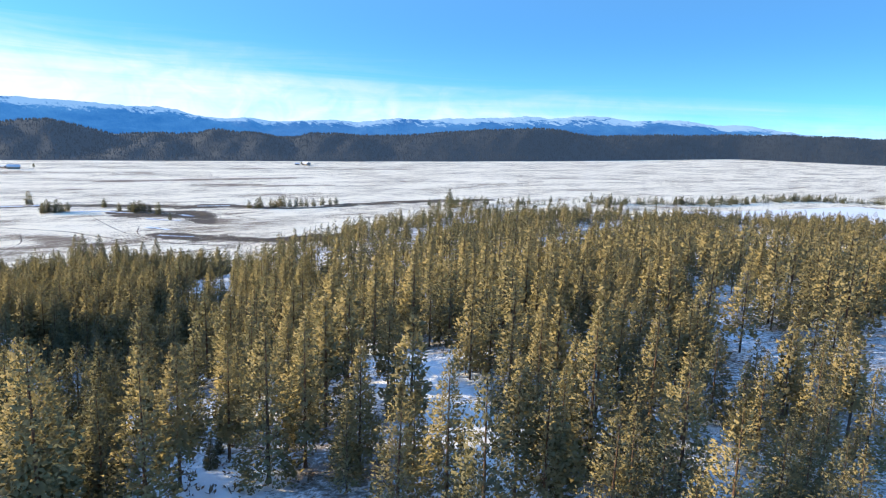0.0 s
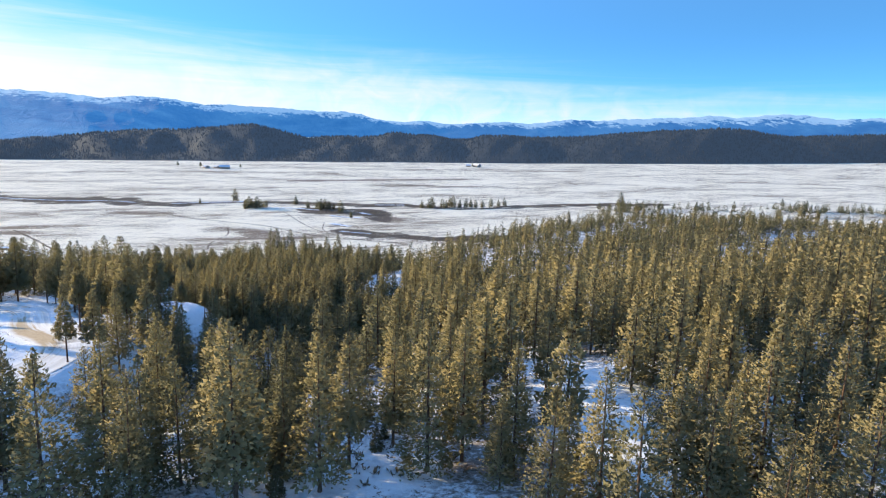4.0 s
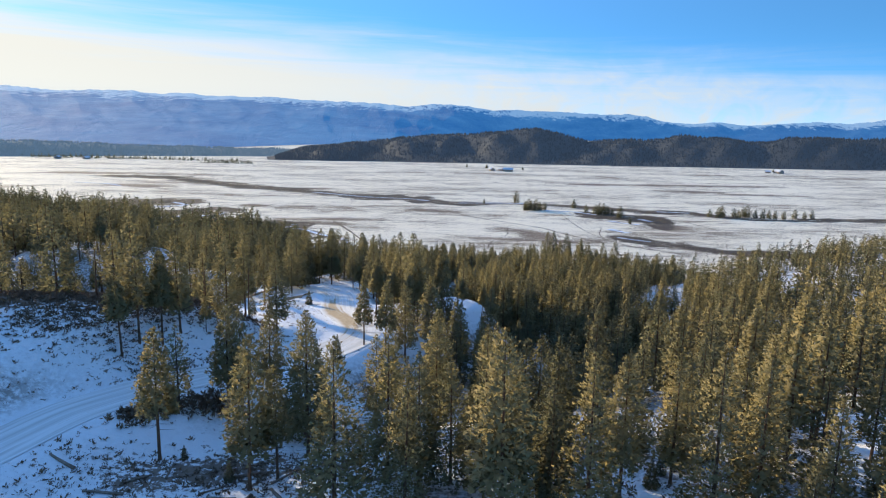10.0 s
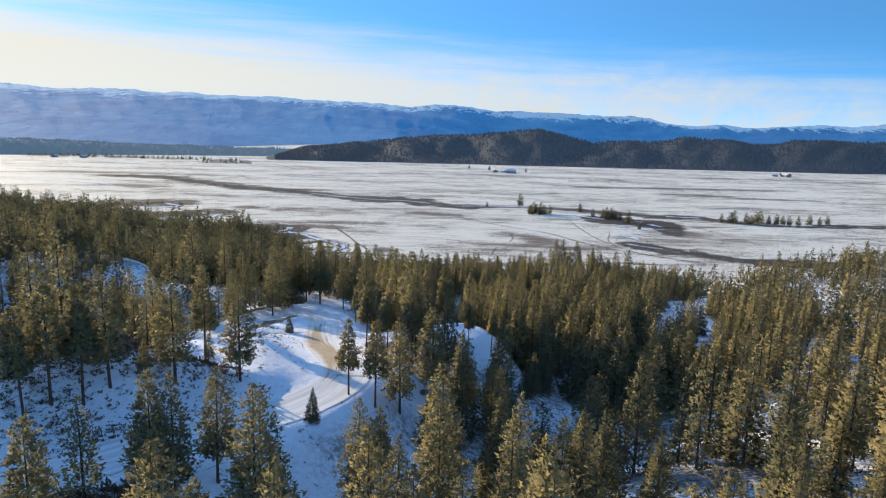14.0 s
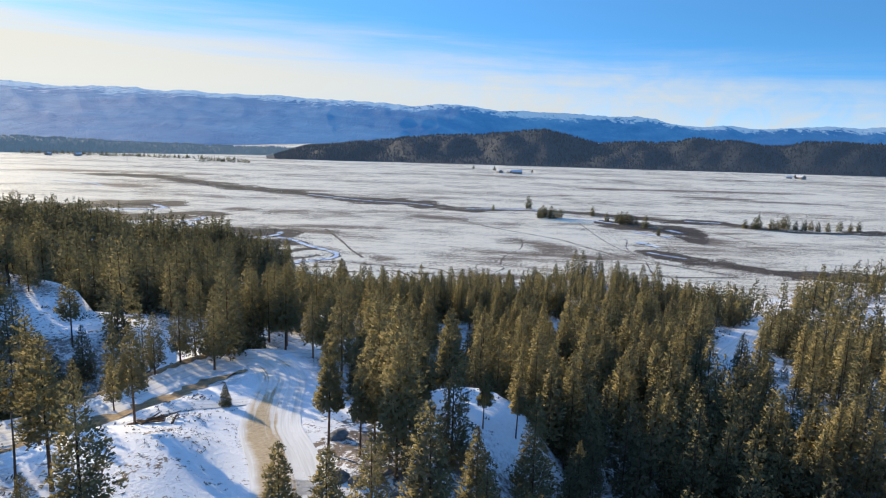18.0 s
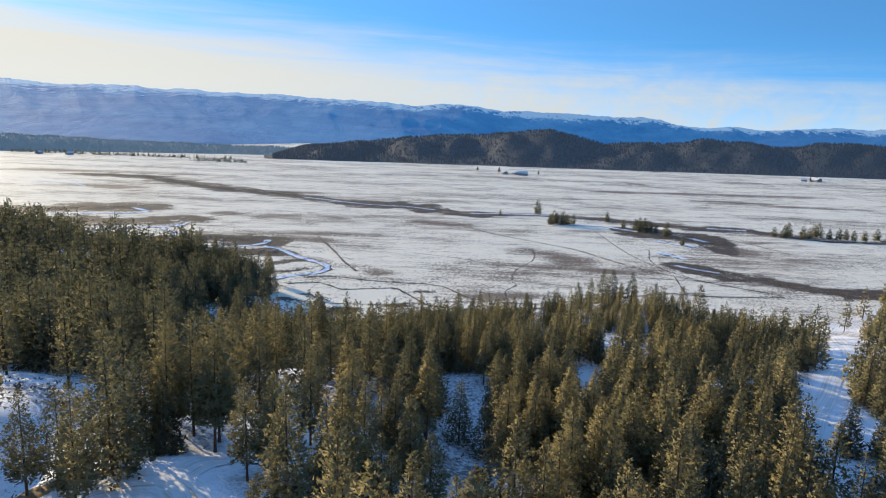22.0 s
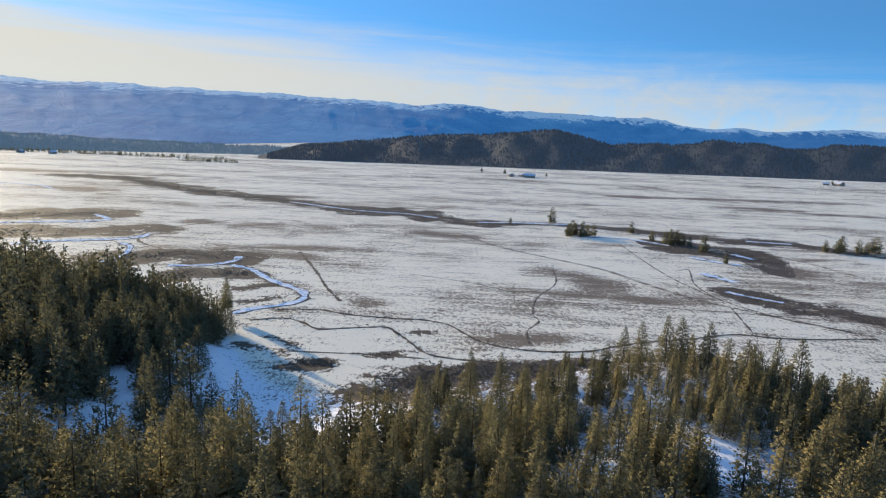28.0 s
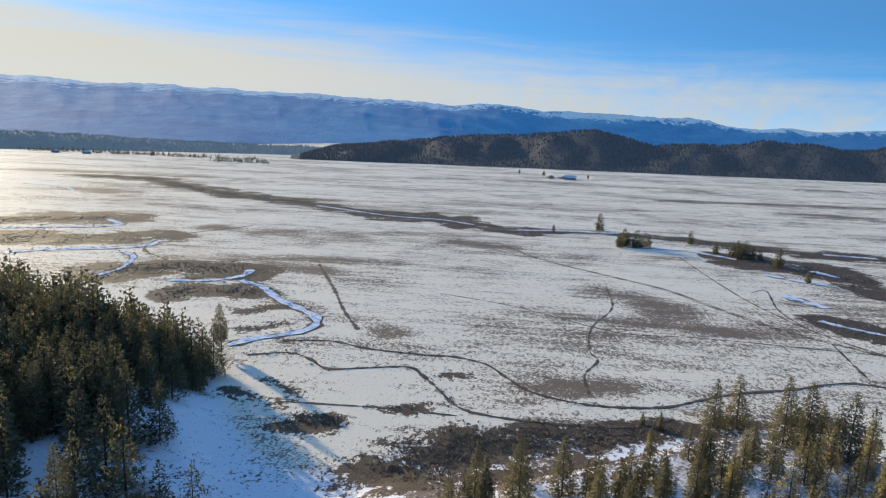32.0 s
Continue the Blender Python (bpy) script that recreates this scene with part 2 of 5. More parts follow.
def grain_material(name, c0, c1, c2, scale, stretch=1.0, rough=0.85, dist=0.05):
    m, nt, bs, pos = material(name)
    tc = nt.nodes.new("ShaderNodeTexCoord")
    v = mapped(nt, tc.outputs["Object"], scale, scale, scale * stretch)
    n1 = noise_tex(nt, v, 1.0, 5, 0.65, 0.3)
    n2 = noise_tex(nt, v, 0.23, 3, 0.5)
    col = ramp(nt, mth(nt, "ADD", mth(nt, "MULTIPLY", n1, 0.7), mth(nt, "MULTIPLY", n2, 0.3)), [(0.3, c0), (0.5, c1), (0.7, c2)])
    finish(nt, bs, col, rough, n1, dist, 0.7)
    return m


def hill_material(name, c0, c1, c2, snowy, haze_glow):
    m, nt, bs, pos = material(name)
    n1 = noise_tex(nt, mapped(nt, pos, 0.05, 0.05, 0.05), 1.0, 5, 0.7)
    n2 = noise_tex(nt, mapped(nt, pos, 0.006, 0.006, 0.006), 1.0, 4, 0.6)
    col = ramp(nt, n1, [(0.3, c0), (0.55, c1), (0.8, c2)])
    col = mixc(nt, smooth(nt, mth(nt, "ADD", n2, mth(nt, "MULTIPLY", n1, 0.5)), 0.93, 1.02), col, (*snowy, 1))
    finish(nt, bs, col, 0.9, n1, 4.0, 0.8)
    # even blue emission stands in for the haze between viewer and hills
    bs.inputs["Emission Color"].default_value = (*haze_glow, 1)
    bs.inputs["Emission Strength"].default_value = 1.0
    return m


def mountain_material():
    m, nt, bs, pos = material("snowy_mountain")
    up = attr(nt, "up")
    n1 = noise_tex(nt, mapped(nt, pos, 0.010, 0.0032, 0.022), 1.0, 8, 0.72, 0.6)
    n2 = noise_tex(nt, mapped(nt, pos, 0.0022, 0.0022, 0.005), 1.0, 5, 0.6, 0.5)
    n3 = noise_tex(nt, mapped(nt, pos, 0.05, 0.013, 0.06), 1.0, 4, 0.7, 0.3)
    v = mth(nt, "ADD", mth(nt, "MULTIPLY", up, 2.2), mth(nt, "ADD", mth(nt, "MULTIPLY", n1, 1.7), mth(nt, "ADD", mth(nt, "MULTIPLY", n2, 0.6), mth(nt, "MULTIPLY", n3, 0.9))))
    snow = mth(nt, "MULTIPLY", smooth(nt, v, 3.44, 3.66), 0.92)
    # near-black woods and dim snow; most of the range's brightness is the emission below
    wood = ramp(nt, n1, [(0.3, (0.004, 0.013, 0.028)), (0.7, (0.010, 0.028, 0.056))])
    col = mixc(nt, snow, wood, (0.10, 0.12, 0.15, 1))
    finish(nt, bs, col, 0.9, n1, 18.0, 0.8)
    # blue haze of distance painted in as emission, on woods and snow alike
    haze_glow = ramp(nt, mth(nt, "ADD", mth(nt, "MULTIPLY", n3, 0.25), mth(nt, "MULTIPLY", n2, 0.75)), [(0.38, (0.020, 0.140, 0.43)), (0.62, (0.062, 0.240, 0.57))])
    em = mixc(nt, snow, haze_glow, (0.24, 0.44, 0.72, 1))
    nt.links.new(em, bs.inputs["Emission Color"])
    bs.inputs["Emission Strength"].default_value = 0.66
    return m


def ice_material():
    m, nt, bs, pos = material("shade_tinted_ice")
    n1 = noise_tex(nt, mapped(nt, pos, 0.25, 0.25, 0.25), 1.0, 5, 0.65)
    # blue stops paint the skylit shade of the sunken channel into the ice
    col = ramp(nt, n1, [(0.32, (0.24, 0.38, 0.60)), (0.46, (0.52, 0.63, 0.78)), (0.56, (0.82, 0.82, 0.82))])
    finish(nt, bs, col, ramp(nt, n1, [(0.4, (0.12, 0.12, 0.12)), (0.6, (0.7, 0.7, 0.7))]), n1, 0.05, 0.3)
    return m


M_GROUND = ground_material()
M_ROAD, M_ROADSNOW = road_material("packed_dirt_and_snow", 0.28), road_material("packed_snow", 0.05)
M_FOL = [foliage_material("pine_needles", (0.226, 0.188, 0.102), (0.322, 0.264, 0.133), (0.362, 0.284, 0.133)),
         foliage_material("fir_needles", (0.142, 0.132, 0.083), (0.212, 0.190, 0.108), (0.255, 0.212, 0.110))]
M_BARK = grain_material("pine_bark", (0.04, 0.025, 0.018), (0.13, 0.075, 0.045), (0.24, 0.14, 0.085), 3.0, 0.25)
M_BRUSH = grain_material("bare_willow_twigs", (0.07, 0.05, 0.035), (0.17, 0.115, 0.075), (0.28, 0.20, 0.125), 1.2)
M_LOG = grain_material("weathered_log", (0.10, 0.08, 0.06), (0.22, 0.17, 0.13), (0.36, 0.30, 0.25), 4.0, 0.3)
M_ROCK = grain_material("grey_boulder", (0.07, 0.065, 0.06), (0.16, 0.15, 0.14), (0.28, 0.265, 0.25), 0.9, 1.0, 0.85, 0.15)
# last colour is painted haze; the low rise is a paler, hazier copy
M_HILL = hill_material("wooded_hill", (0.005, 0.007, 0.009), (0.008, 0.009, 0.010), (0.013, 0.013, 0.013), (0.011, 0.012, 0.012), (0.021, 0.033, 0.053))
M_HAZEHILL = hill_material("low_hazed_hill", (0.020, 0.028, 0.036), (0.032, 0.042, 0.050), (0.050, 0.060, 0.066), (0.044, 0.054, 0.062), (0.066, 0.112, 0.165))
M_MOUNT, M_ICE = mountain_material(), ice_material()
M_SAGE = grain_material("grey_brush", (0.12, 0.095, 0.07), (0.24, 0.19, 0.135), (0.36, 0.29, 0.20), 1.2)
M_WALL = grain_material("weathered_siding", (0.20, 0.15, 0.11), (0.34, 0.27, 0.21), (0.48, 0.42, 0.36), 1.5)
M_ROOF = grain_material("snowy_metal_roof", (0.45, 0.47, 0.50), (0.62, 0.64, 0.67), (0.80, 0.81, 0.83), 0.8)
M_SNOW = grain_material("smooth_snow", (0.70, 0.73, 0.78), (0.79, 0.80, 0.83), (0.85, 0.85, 0.87), 0.02, 1.0, 0.6)
M_STRAW = grain_material("dry_straw_bank", (0.16, 0.10, 0.05), (0.32, 0.21, 0.11), (0.48, 0.36, 0.22), 1.1)
M_BANK = grain_material("earth_bank", (0.05, 0.035, 0.025), (0.12, 0.085, 0.055), (0.30, 0.24, 0.18), 0.8)

# ---- terrain ----
EDGE_X = [-5000, -700, -420, -250, -180, -120, -90, -72, -45, -20, 20, 60, 95, 112, 160, 250, 420, 540, 650, 800, 1100, 5000]
EDGE_Y = [700, 640, 560, 486, 448, 414, 396, 378, 326, 342, 358, 362, 356, 322, 366, 428, 492, 430, 330, 210, 60, 60]


def sstep(v):
    v = np.clip(v, 0, 1)
    return v * v * (3 - 2 * v)


def near_line(x, y, pts):
    """Distance to a polyline and the share of the way along it."""
    best, along = np.full(np.shape(x), 1e9), np.zeros(np.shape(x))
    n = len(pts) - 1
    for k in range(n):
        (ax, ay), (bx, by) = pts[k][:2], pts[k + 1][:2]
        dx, dy = bx - ax, by - ay
        u = np.clip(((x - ax) * dx + (y - ay) * dy) / (dx * dx + dy * dy), 0, 1)
        d = np.hypot(x - ax - u * dx, y - ay - u * dy)
        along = np.where(d < best, (k + u) / n, along)
        best = np.minimum(d, best)
    return best, along


def inside(x, y):
    """How far a place lies from the meadow's edge into the hills, in metres."""
    e = sum(np.interp(x + o, EDGE_X, EDGE_Y) for o in (-14, -5, 5, 14)) / 4
    return e - y


RIDGE = [(-130, 95), (-85, 93), (-58, 94), (-44, 101), (-33, 109), (-27, 120), (-28, 132)]
RIDGE_WEST = [(-74, 186), (-95, 200), (-130, 212)]
# ground of known height: line with its heights, half-width of the crown, width of the fall
LEVELS = [([(-31, 166, 33.4), (-33, 180, 31), (-26, 192, 29.8), (-25, 210, 27.5), (-28, 225, 25), (-29, 238, 20.5), (-28, 262, 14)], 9, 22),
          ([(-110, 200, 38), (-93, 194, 37), (-72, 180, 34.5), (-69, 198, 31), (-66, 213, 26.5), (-77, 239, 22.5)], 7, 20),
          ([(-76, 286, 13), (-67, 302, 8.8), (-60, 318, 5)], 5, 12),
          ([(-2, 284, 12.6), (1.5, 262, 15.5), (4, 245, 17.0)], 10, 22),
          ([(8, 307, 8.8), (30, 318, 9.5), (46, 325, 11.0), (62, 331, 10)], 8, 15),
          ([(82, 190, 18.5), (76, 206, 15.8), (72, 222, 13.2), (85, 245, 13), (104, 268, 11.5), (92, 296, 6)], 9, 24),
          ([(-30, 120, 40.2), (-30, 127, 40), (-31.5, 134, 39.2)], 7, 13),
          ([(-31, 139, 37.8), (-30.5, 150, 35.7), (-29.5, 158, 34.4)], 4.5, 8),
          ([(-6, 138, 35.4), (4, 147, 35.0)], 5, 10)]
SHELF = [(-4, 126), (1, 138)]
GULLY = [(-10, 92), (5, 104), (32, 128), (56, 166), (76, 214), (92, 280), (108, 345)]
DRAW = [(-66, 282), (-58, 300), (-44, 332)]
SPURHILL = [(-80, 342), (-112, 364), (-165, 385), (-240, 430), (-330, 480)]
HOLLOW = [(-84, 138), (-62, 146), (-48, 170)]
KNOLL = [(44, 268), (58, 320)]
WIDE_X = [-5000, -700, -420, -250, -120, -72, -20, 60, 112, 160, 250, 420, 540, 650, 800, 1100, 5000]
WIDE_Y = [700, 640, 560, 486, 414, 372, 356, 362, 352, 368, 428, 492, 430, 330, 210, 60, 60]
RISE_S = [0, 60, 100, 150, 200, 240, 270, 300, 350, 900]
RISE_Z = [0, 7, 12.5, 18.5, 25, 31.5, 37.5, 41, 42.5, 50]


def open_height(x, y):
    """Height of the ground without the road: wooded hills that fall to a level meadow."""
    x, y = np.asarray(x, float), np.asarray(y, float)
    s = inside(x, y)
    w = np.interp(x, WIDE_X, WIDE_Y) - y
    h = sum(np.interp(w + o, RISE_S, RISE_Z) for o in (-12, 0, 12)) / 3 * sstep(s / 34) * (1 - 0.70 * sstep((x - 110) / 320))
    for pts, dep, wid in ((RIDGE, 12.0, 25), (RIDGE_WEST, 8.5, 22), (SHELF, 4.0, 12), (GULLY, -8.5, 17), (DRAW, -7, 14), (KNOLL, 4.5, 20), (SPURHILL, 8.5, 27), (HOLLOW, -7.5, 15)):
        d, u = near_line(x, y, pts)
        if pts is SPURHILL:
            dep = dep * sstep(s / 30) * (0.45 + 0.55 * sstep(u / 0.25))
        if pts is GULLY:
            dep = dep * (0.45 + 0.55 * sstep(u / 0.3)) * sstep(s / 60)
        h = h + dep * np.exp(-((d / wid) ** 2))
    for pts, flat, fall in LEVELS:
        d, u = near_line(x, y, pts)
        z = np.interp(u, np.linspace(0, 1, len(pts)), [p[2] for p in pts])
        h = h + (z - h) * sstep((flat + fall - d) / fall)
    h = np.where(s > 0, np.maximum(h, 0), 0)
    roll = np.sin(x / 23 + 1.3) * np.sin(y / 19 + 0.4) + 0.6 * np.sin(x / 11 - y / 14)
    h = h + 0.7 * roll * sstep(s / 80)
    far = np.hypot(x, y)
    h = h + 0.10 * np.sin(x / 31) * np.sin(y / 27 + 1)
    return h + 26 * sstep((far - 1500) / 2600)


ROAD = [(-58, 40, 42.3), (-51, 50, 42.3), (-46, 59, 42.4), (-43.6, 65.6, 42.5), (-41, 72, 42.7), (-36, 79, 42.5), (-31, 85, 42), (-25.8, 92, 40.8), (-18.5, 101.5, 39.5), (-14.4, 109, 39.2), (-13.4, 116, 39.1), (-16.3, 126, 37.9),
        (-20.4, 136, 36.6), (-22.6, 147, 35.5), (-24.2, 156.5, 34.6), (-27.4, 163.6, 34), (-31, 167.2, 33.6), (-35.2, 166, 33.5), (-38.4, 163.2, 33.5), (-41.4, 158.8, 33.4), (-44.6, 151, 33.7), (-48, 143.6, 34), (-52, 138, 34.3), (-58, 133, 34.8), (-68, 128, 35.5), (-84, 124, 36.5), (-108, 122, 38)]
LANE_UPPER = [(-25, 146.6, 36), (-30, 143.6, 36.5), (-35.2, 139.8, 36.7), (-40, 135, 36.2), (-47, 128.5, 36)]


def height(x, y):
    """Height of the ground, with a level bench where the road runs."""
    h = open_height(x, y)
    for pts, flat, fall in ((LANE_UPPER, 1.6, 3.5), (ROAD, 4.4, 8.0)):
        d, u = near_line(np.asarray(x, float), np.asarray(y, float), pts)
        h = h + (np.interp(u, np.linspace(0, 1, len(pts)), [p[2] for p in pts]) - h) * sstep((flat + fall - d) / fall)
    return h

# ---- mesh helpers ----


def mesh_of(name, verts, faces, mats, attrs=None, flat=True, midx=None, normals=None):
    """A mesh from arrays: faces is (n, 3) or (n, 4)."""
    verts, faces = np.asarray(verts, np.float32), np.asarray(faces, np.int32)
    me = bpy.data.meshes.new(name)
    k = faces.shape[1]
    me.vertices.add(len(verts))
    me.vertices.foreach_set("co", verts.ravel())
    me.loops.add(faces.size)
    me.loops.foreach_set("vertex_index", faces.ravel())
    me.polygons.add(len(faces))
    me.polygons.foreach_set("loop_start", np.arange(len(faces), dtype=np.int32) * k)
    me.polygons.foreach_set("use_smooth", np.full(len(faces), not flat))
    for mt in mats:
        me.materials.append(mt)
    if midx is not None:
        me.polygons.foreach_set("material_index", np.asarray(midx, np.int32))
    for key, val in (attrs or {}).items():
        at = me.attributes.new(key, "FLOAT", "POINT")
        at.data.foreach_set("value", np.asarray(val, np.float32))
    if normals is not None:
        me.attributes.new("custom_normal", "FLOAT_VECTOR", "POINT").data.foreach_set("vector", np.asarray(normals, np.float32).ravel())
    me.update(calc_edges=True)
    return me


def part(name, me, parent, label=""):
    ob = new(name, me)
    ob.parent = parent
    return tagged(ob, label)


def grid_faces(nx, ny):
    i = np.arange(nx - 1)[:, None] * ny + np.arange(ny - 1)[None]
    return np.stack([i, i + ny, i + ny + 1, i + 1], -1).reshape(-1, 4)


def spaced(stops):
    """Grid lines: (start, step) pairs, each valid up to the next start."""
    out = []
    for (a, st), (b, _) in zip(stops, stops[1:]):
        out += list(np.arange(a, b - st * 0.5, st))
    return np.array(out + [stops[-1][0]])


def spline(pts, step):
    """A smooth line through plan points, resampled."""
    p = np.array(pts, float)
    q = np.vstack([2 * p[0] - p[1], p, 2 * p[-1] - p[-2]])
    out = []
    for k in range(1, len(q) - 2):
        n = max(2, int(np.linalg.norm(q[k + 1] - q[k]) / step))
        u = (np.arange(n) / n)[:, None]
        a, b, c, d = q[k - 1], q[k], q[k + 1], q[k + 2]
        out.append(0.5 * (2 * b + (c - a) * u + (2 * a - 5 * b + 4 * c - d) * u * u + (3 * b - 3 * c + d - a) * u**3))
    return np.vstack(out + [p[-1:]])


def ribbon(pts, width, step=2.0, lift=0.06, cols=5, sag=0.0, jitter=0.0, seed=1):
    """A strip of ground along a line: vertices, faces and the share across it."""
    rng = np.random.default_rng(seed)
    c = spline(pts, step)
    d = np.gradient(c[:, :2], axis=0)
    d /= np.linalg.norm(d, axis=1)[:, None] + 1e-9
    nrm = np.stack([-d[:, 1], d[:, 0]], -1)
    w = width * (1 + jitter * rng.uniform(-1, 1, len(c)))
    u = np.linspace(-1, 1, cols)
    xy = c[:, None, :2] + nrm[:, None] * (u[None, :, None] * w[:, None, None] / 2)
    z = height(xy[..., 0], xy[..., 1]) + lift - sag * (1 - u[None] ** 2)
    v = np.concatenate([xy, z[..., None]], -1).reshape(-1, 3)
    return v, grid_faces(len(c), cols), np.tile(u, len(c))


def fbm(x, y, seed, octaves=5):
    rng = np.random.default_rng(seed)
    out, amp, freq = np.zeros(np.shape(x)), 1.0, 1.0
    for _ in range(octaves):
        for _ in range(3):
            a, p = rng.uniform(0, 6.28, 2)
            out += amp * np.sin((x * np.cos(a) + y * np.sin(a)) * freq + p) / 3
        amp, freq = amp * 0.55, freq * 2.03
    return out


# ---- lines of the plan ----
SPUR = [(-30, 169), (-27.5, 176), (-22, 184), (-17, 190)]
LANE = [(40, 34), (45, 46), (50, 58), (54.7, 70.5), (58, 82)]
TRAIL = [(62, 196), (68.5, 216.5), (80, 236), (91.4, 251.4), (110.4, 278), (127.6, 300.4), (145, 335)]
OPEN = [(ROAD, 6.0, 1.0), (SPUR, 4.5, 1.0), (LANE, 5.0, 1.0), (TRAIL, 4.0, 1.0), ([(-80, 316), (-73, 298), (-68, 284)], 5, 0.95),
        ([(-43, 91), (-34, 99), (-24, 108)], 11, 1.0), ([(-95, 82), (-60, 82), (-44, 90)], 10, 0.9), ([(-40, 60), (-12, 64)], 10, 0.95), ([(-28, 76), (-16, 88)], 6, 0.85),
        ([(-34, 128), (-30, 142)], 12, 1.0), ([(-76, 186), (-66, 184)], 9, 0.9), ([(2, 150), (8, 158)], 5, 1.0), ([(-4, 136), (2, 140)], 4, 1.0), ([(-28, 92), (-15, 110), (-17, 124), (-20, 150)], 9, 0.97),
        ([(45, 268), (47, 276)], 4, 1.0), ([(-68, 348), (-52, 326), (-30, 308)], 14, 1.0), ([(-30, 308), (-16, 322)], 10, 0.96), ([(-44, 290), (-26, 288), (-20, 316)], 12, 1.0), ([(2, 312), (10, 316)], 6, 0.9), ([(-52, 277), (-30, 282), (-16, 287)], 5, 0.96), ([(-12, 116), (-6, 117)], 6, 1.0), ([(4, 182), (10, 190)], 6, 0.95), ([(25, 206), (30, 230), (34, 254)], 2.5, 0.9), ([(23, 264), (26, 276)], 4, 0.9), ([(-84, 208), (-72, 203)], 7, 0.92), ([(-44, 345), (-30, 335)], 12, 1.0), ([(-160, 298), (-115, 270)], 8, 0.9), ([(-49, 178), (-46, 190)], 7, 0.9), ([(2, 334), (30, 348), (52, 352)], 14, 0.94), ([(11, 61), (21, 58)], 6, 1.0),
        ([(-9, 135), (-3, 141), (5, 145), (11, 143)], 6, 0.97), ([(58, 240), (66, 252)], 3.5, 0.9), ([(66, 176), (74, 196), (80, 208)], 2.2, 0.9), ([(49, 280), (51, 286)], 3.5, 0.95), ([(-18, 348), (-8, 336), (-12, 322)], 9, 1.0), ([(4, 331), (24, 335), (46, 339)], 10, 1.0), ([(88, 224), (92, 238)], 6, 0.9), ([(66, 250), (74, 262)], 6, 0.9)]
RIVER = [(-474, 951), (-386, 946), (-325, 885), (-235, 814), (-181, 792), (-128, 757), (-80, 725), (-38, 716), (-5, 686), (26, 673), (79, 680), (117, 680), (142, 663), (173, 646), (194, 631), (229, 631), (257, 619), (281, 588), (304, 582), (420, 600), (560, 585)]
# brush along the water: line, width, tufts, height
BRUSH = [([(-8, 322), (8, 327), (30, 333), (52, 341)], 12, 1300, 1.2), ([(-16, 338), (4, 350), (28, 356)], 12, 1500, 1.6), ([(28, 356), (58, 366), (86, 372)], 9, 1000, 1.5), ([(-62, 376), (-54, 372)], 6, 260, 1.8), ([(-46, 356), (-38, 355)], 4, 200, 1.6), (RIVER[:10], 25, 3600, 1.8), (RIVER[9:], 13, 1800, 1.6), ([(152, 595), (176, 584), (187, 564), (188, 526)], 26, 1500, 1.5), ([(134, 470), (141, 455), (152, 448)], 12, 420, 1.3), ([(154, 443), (172, 430), (195, 412), (240, 410)], 13, 800, 1.4),
         ([(-290, 545), (-243, 558), (-200, 569)], 30, 1500, 1.5), ([(-330, 612), (-286, 630), (-262, 645)], 26, 1000, 1.5), ([(-170, 489), (-147, 507), (-117, 504)], 20, 900, 1.4), ([(-126, 459), (-109, 467), (-91, 465)], 17, 800, 1.4),
         ([(-92, 439), (-80, 447)], 9, 240, 1.2), ([(-84, 420), (-74, 425)], 6, 130, 1.1), ([(-68, 369), (-61, 366), (-53, 365)], 7, 260, 1.1), ([(-49, 352), (-37, 353)], 4, 150, 1.0), ([(-31, 364), (-19, 365)], 2.2, 110, 0.9),
         ([(-16, 343), (-12, 332)], 8, 260, 1.1), ([(-6, 353), (7, 355), (22, 353)], 9, 420, 1.0), ([(40, 363), (52, 360)], 6, 160, 1.0), ([(-12, 390), (-6, 389)], 3.5, 90, 0.8)]


def wooded(x, y):
    """How densely trees stand, 0 to 1."""
    s = inside(x, y)
    w = sstep((s - 2) / 14)
    for pts, wid, amount in OPEN:
        d, _ = near_line(x, y, pts)
        w = w * (1 - amount * sstep((wid + 2.5 - d) / 4))
    return w


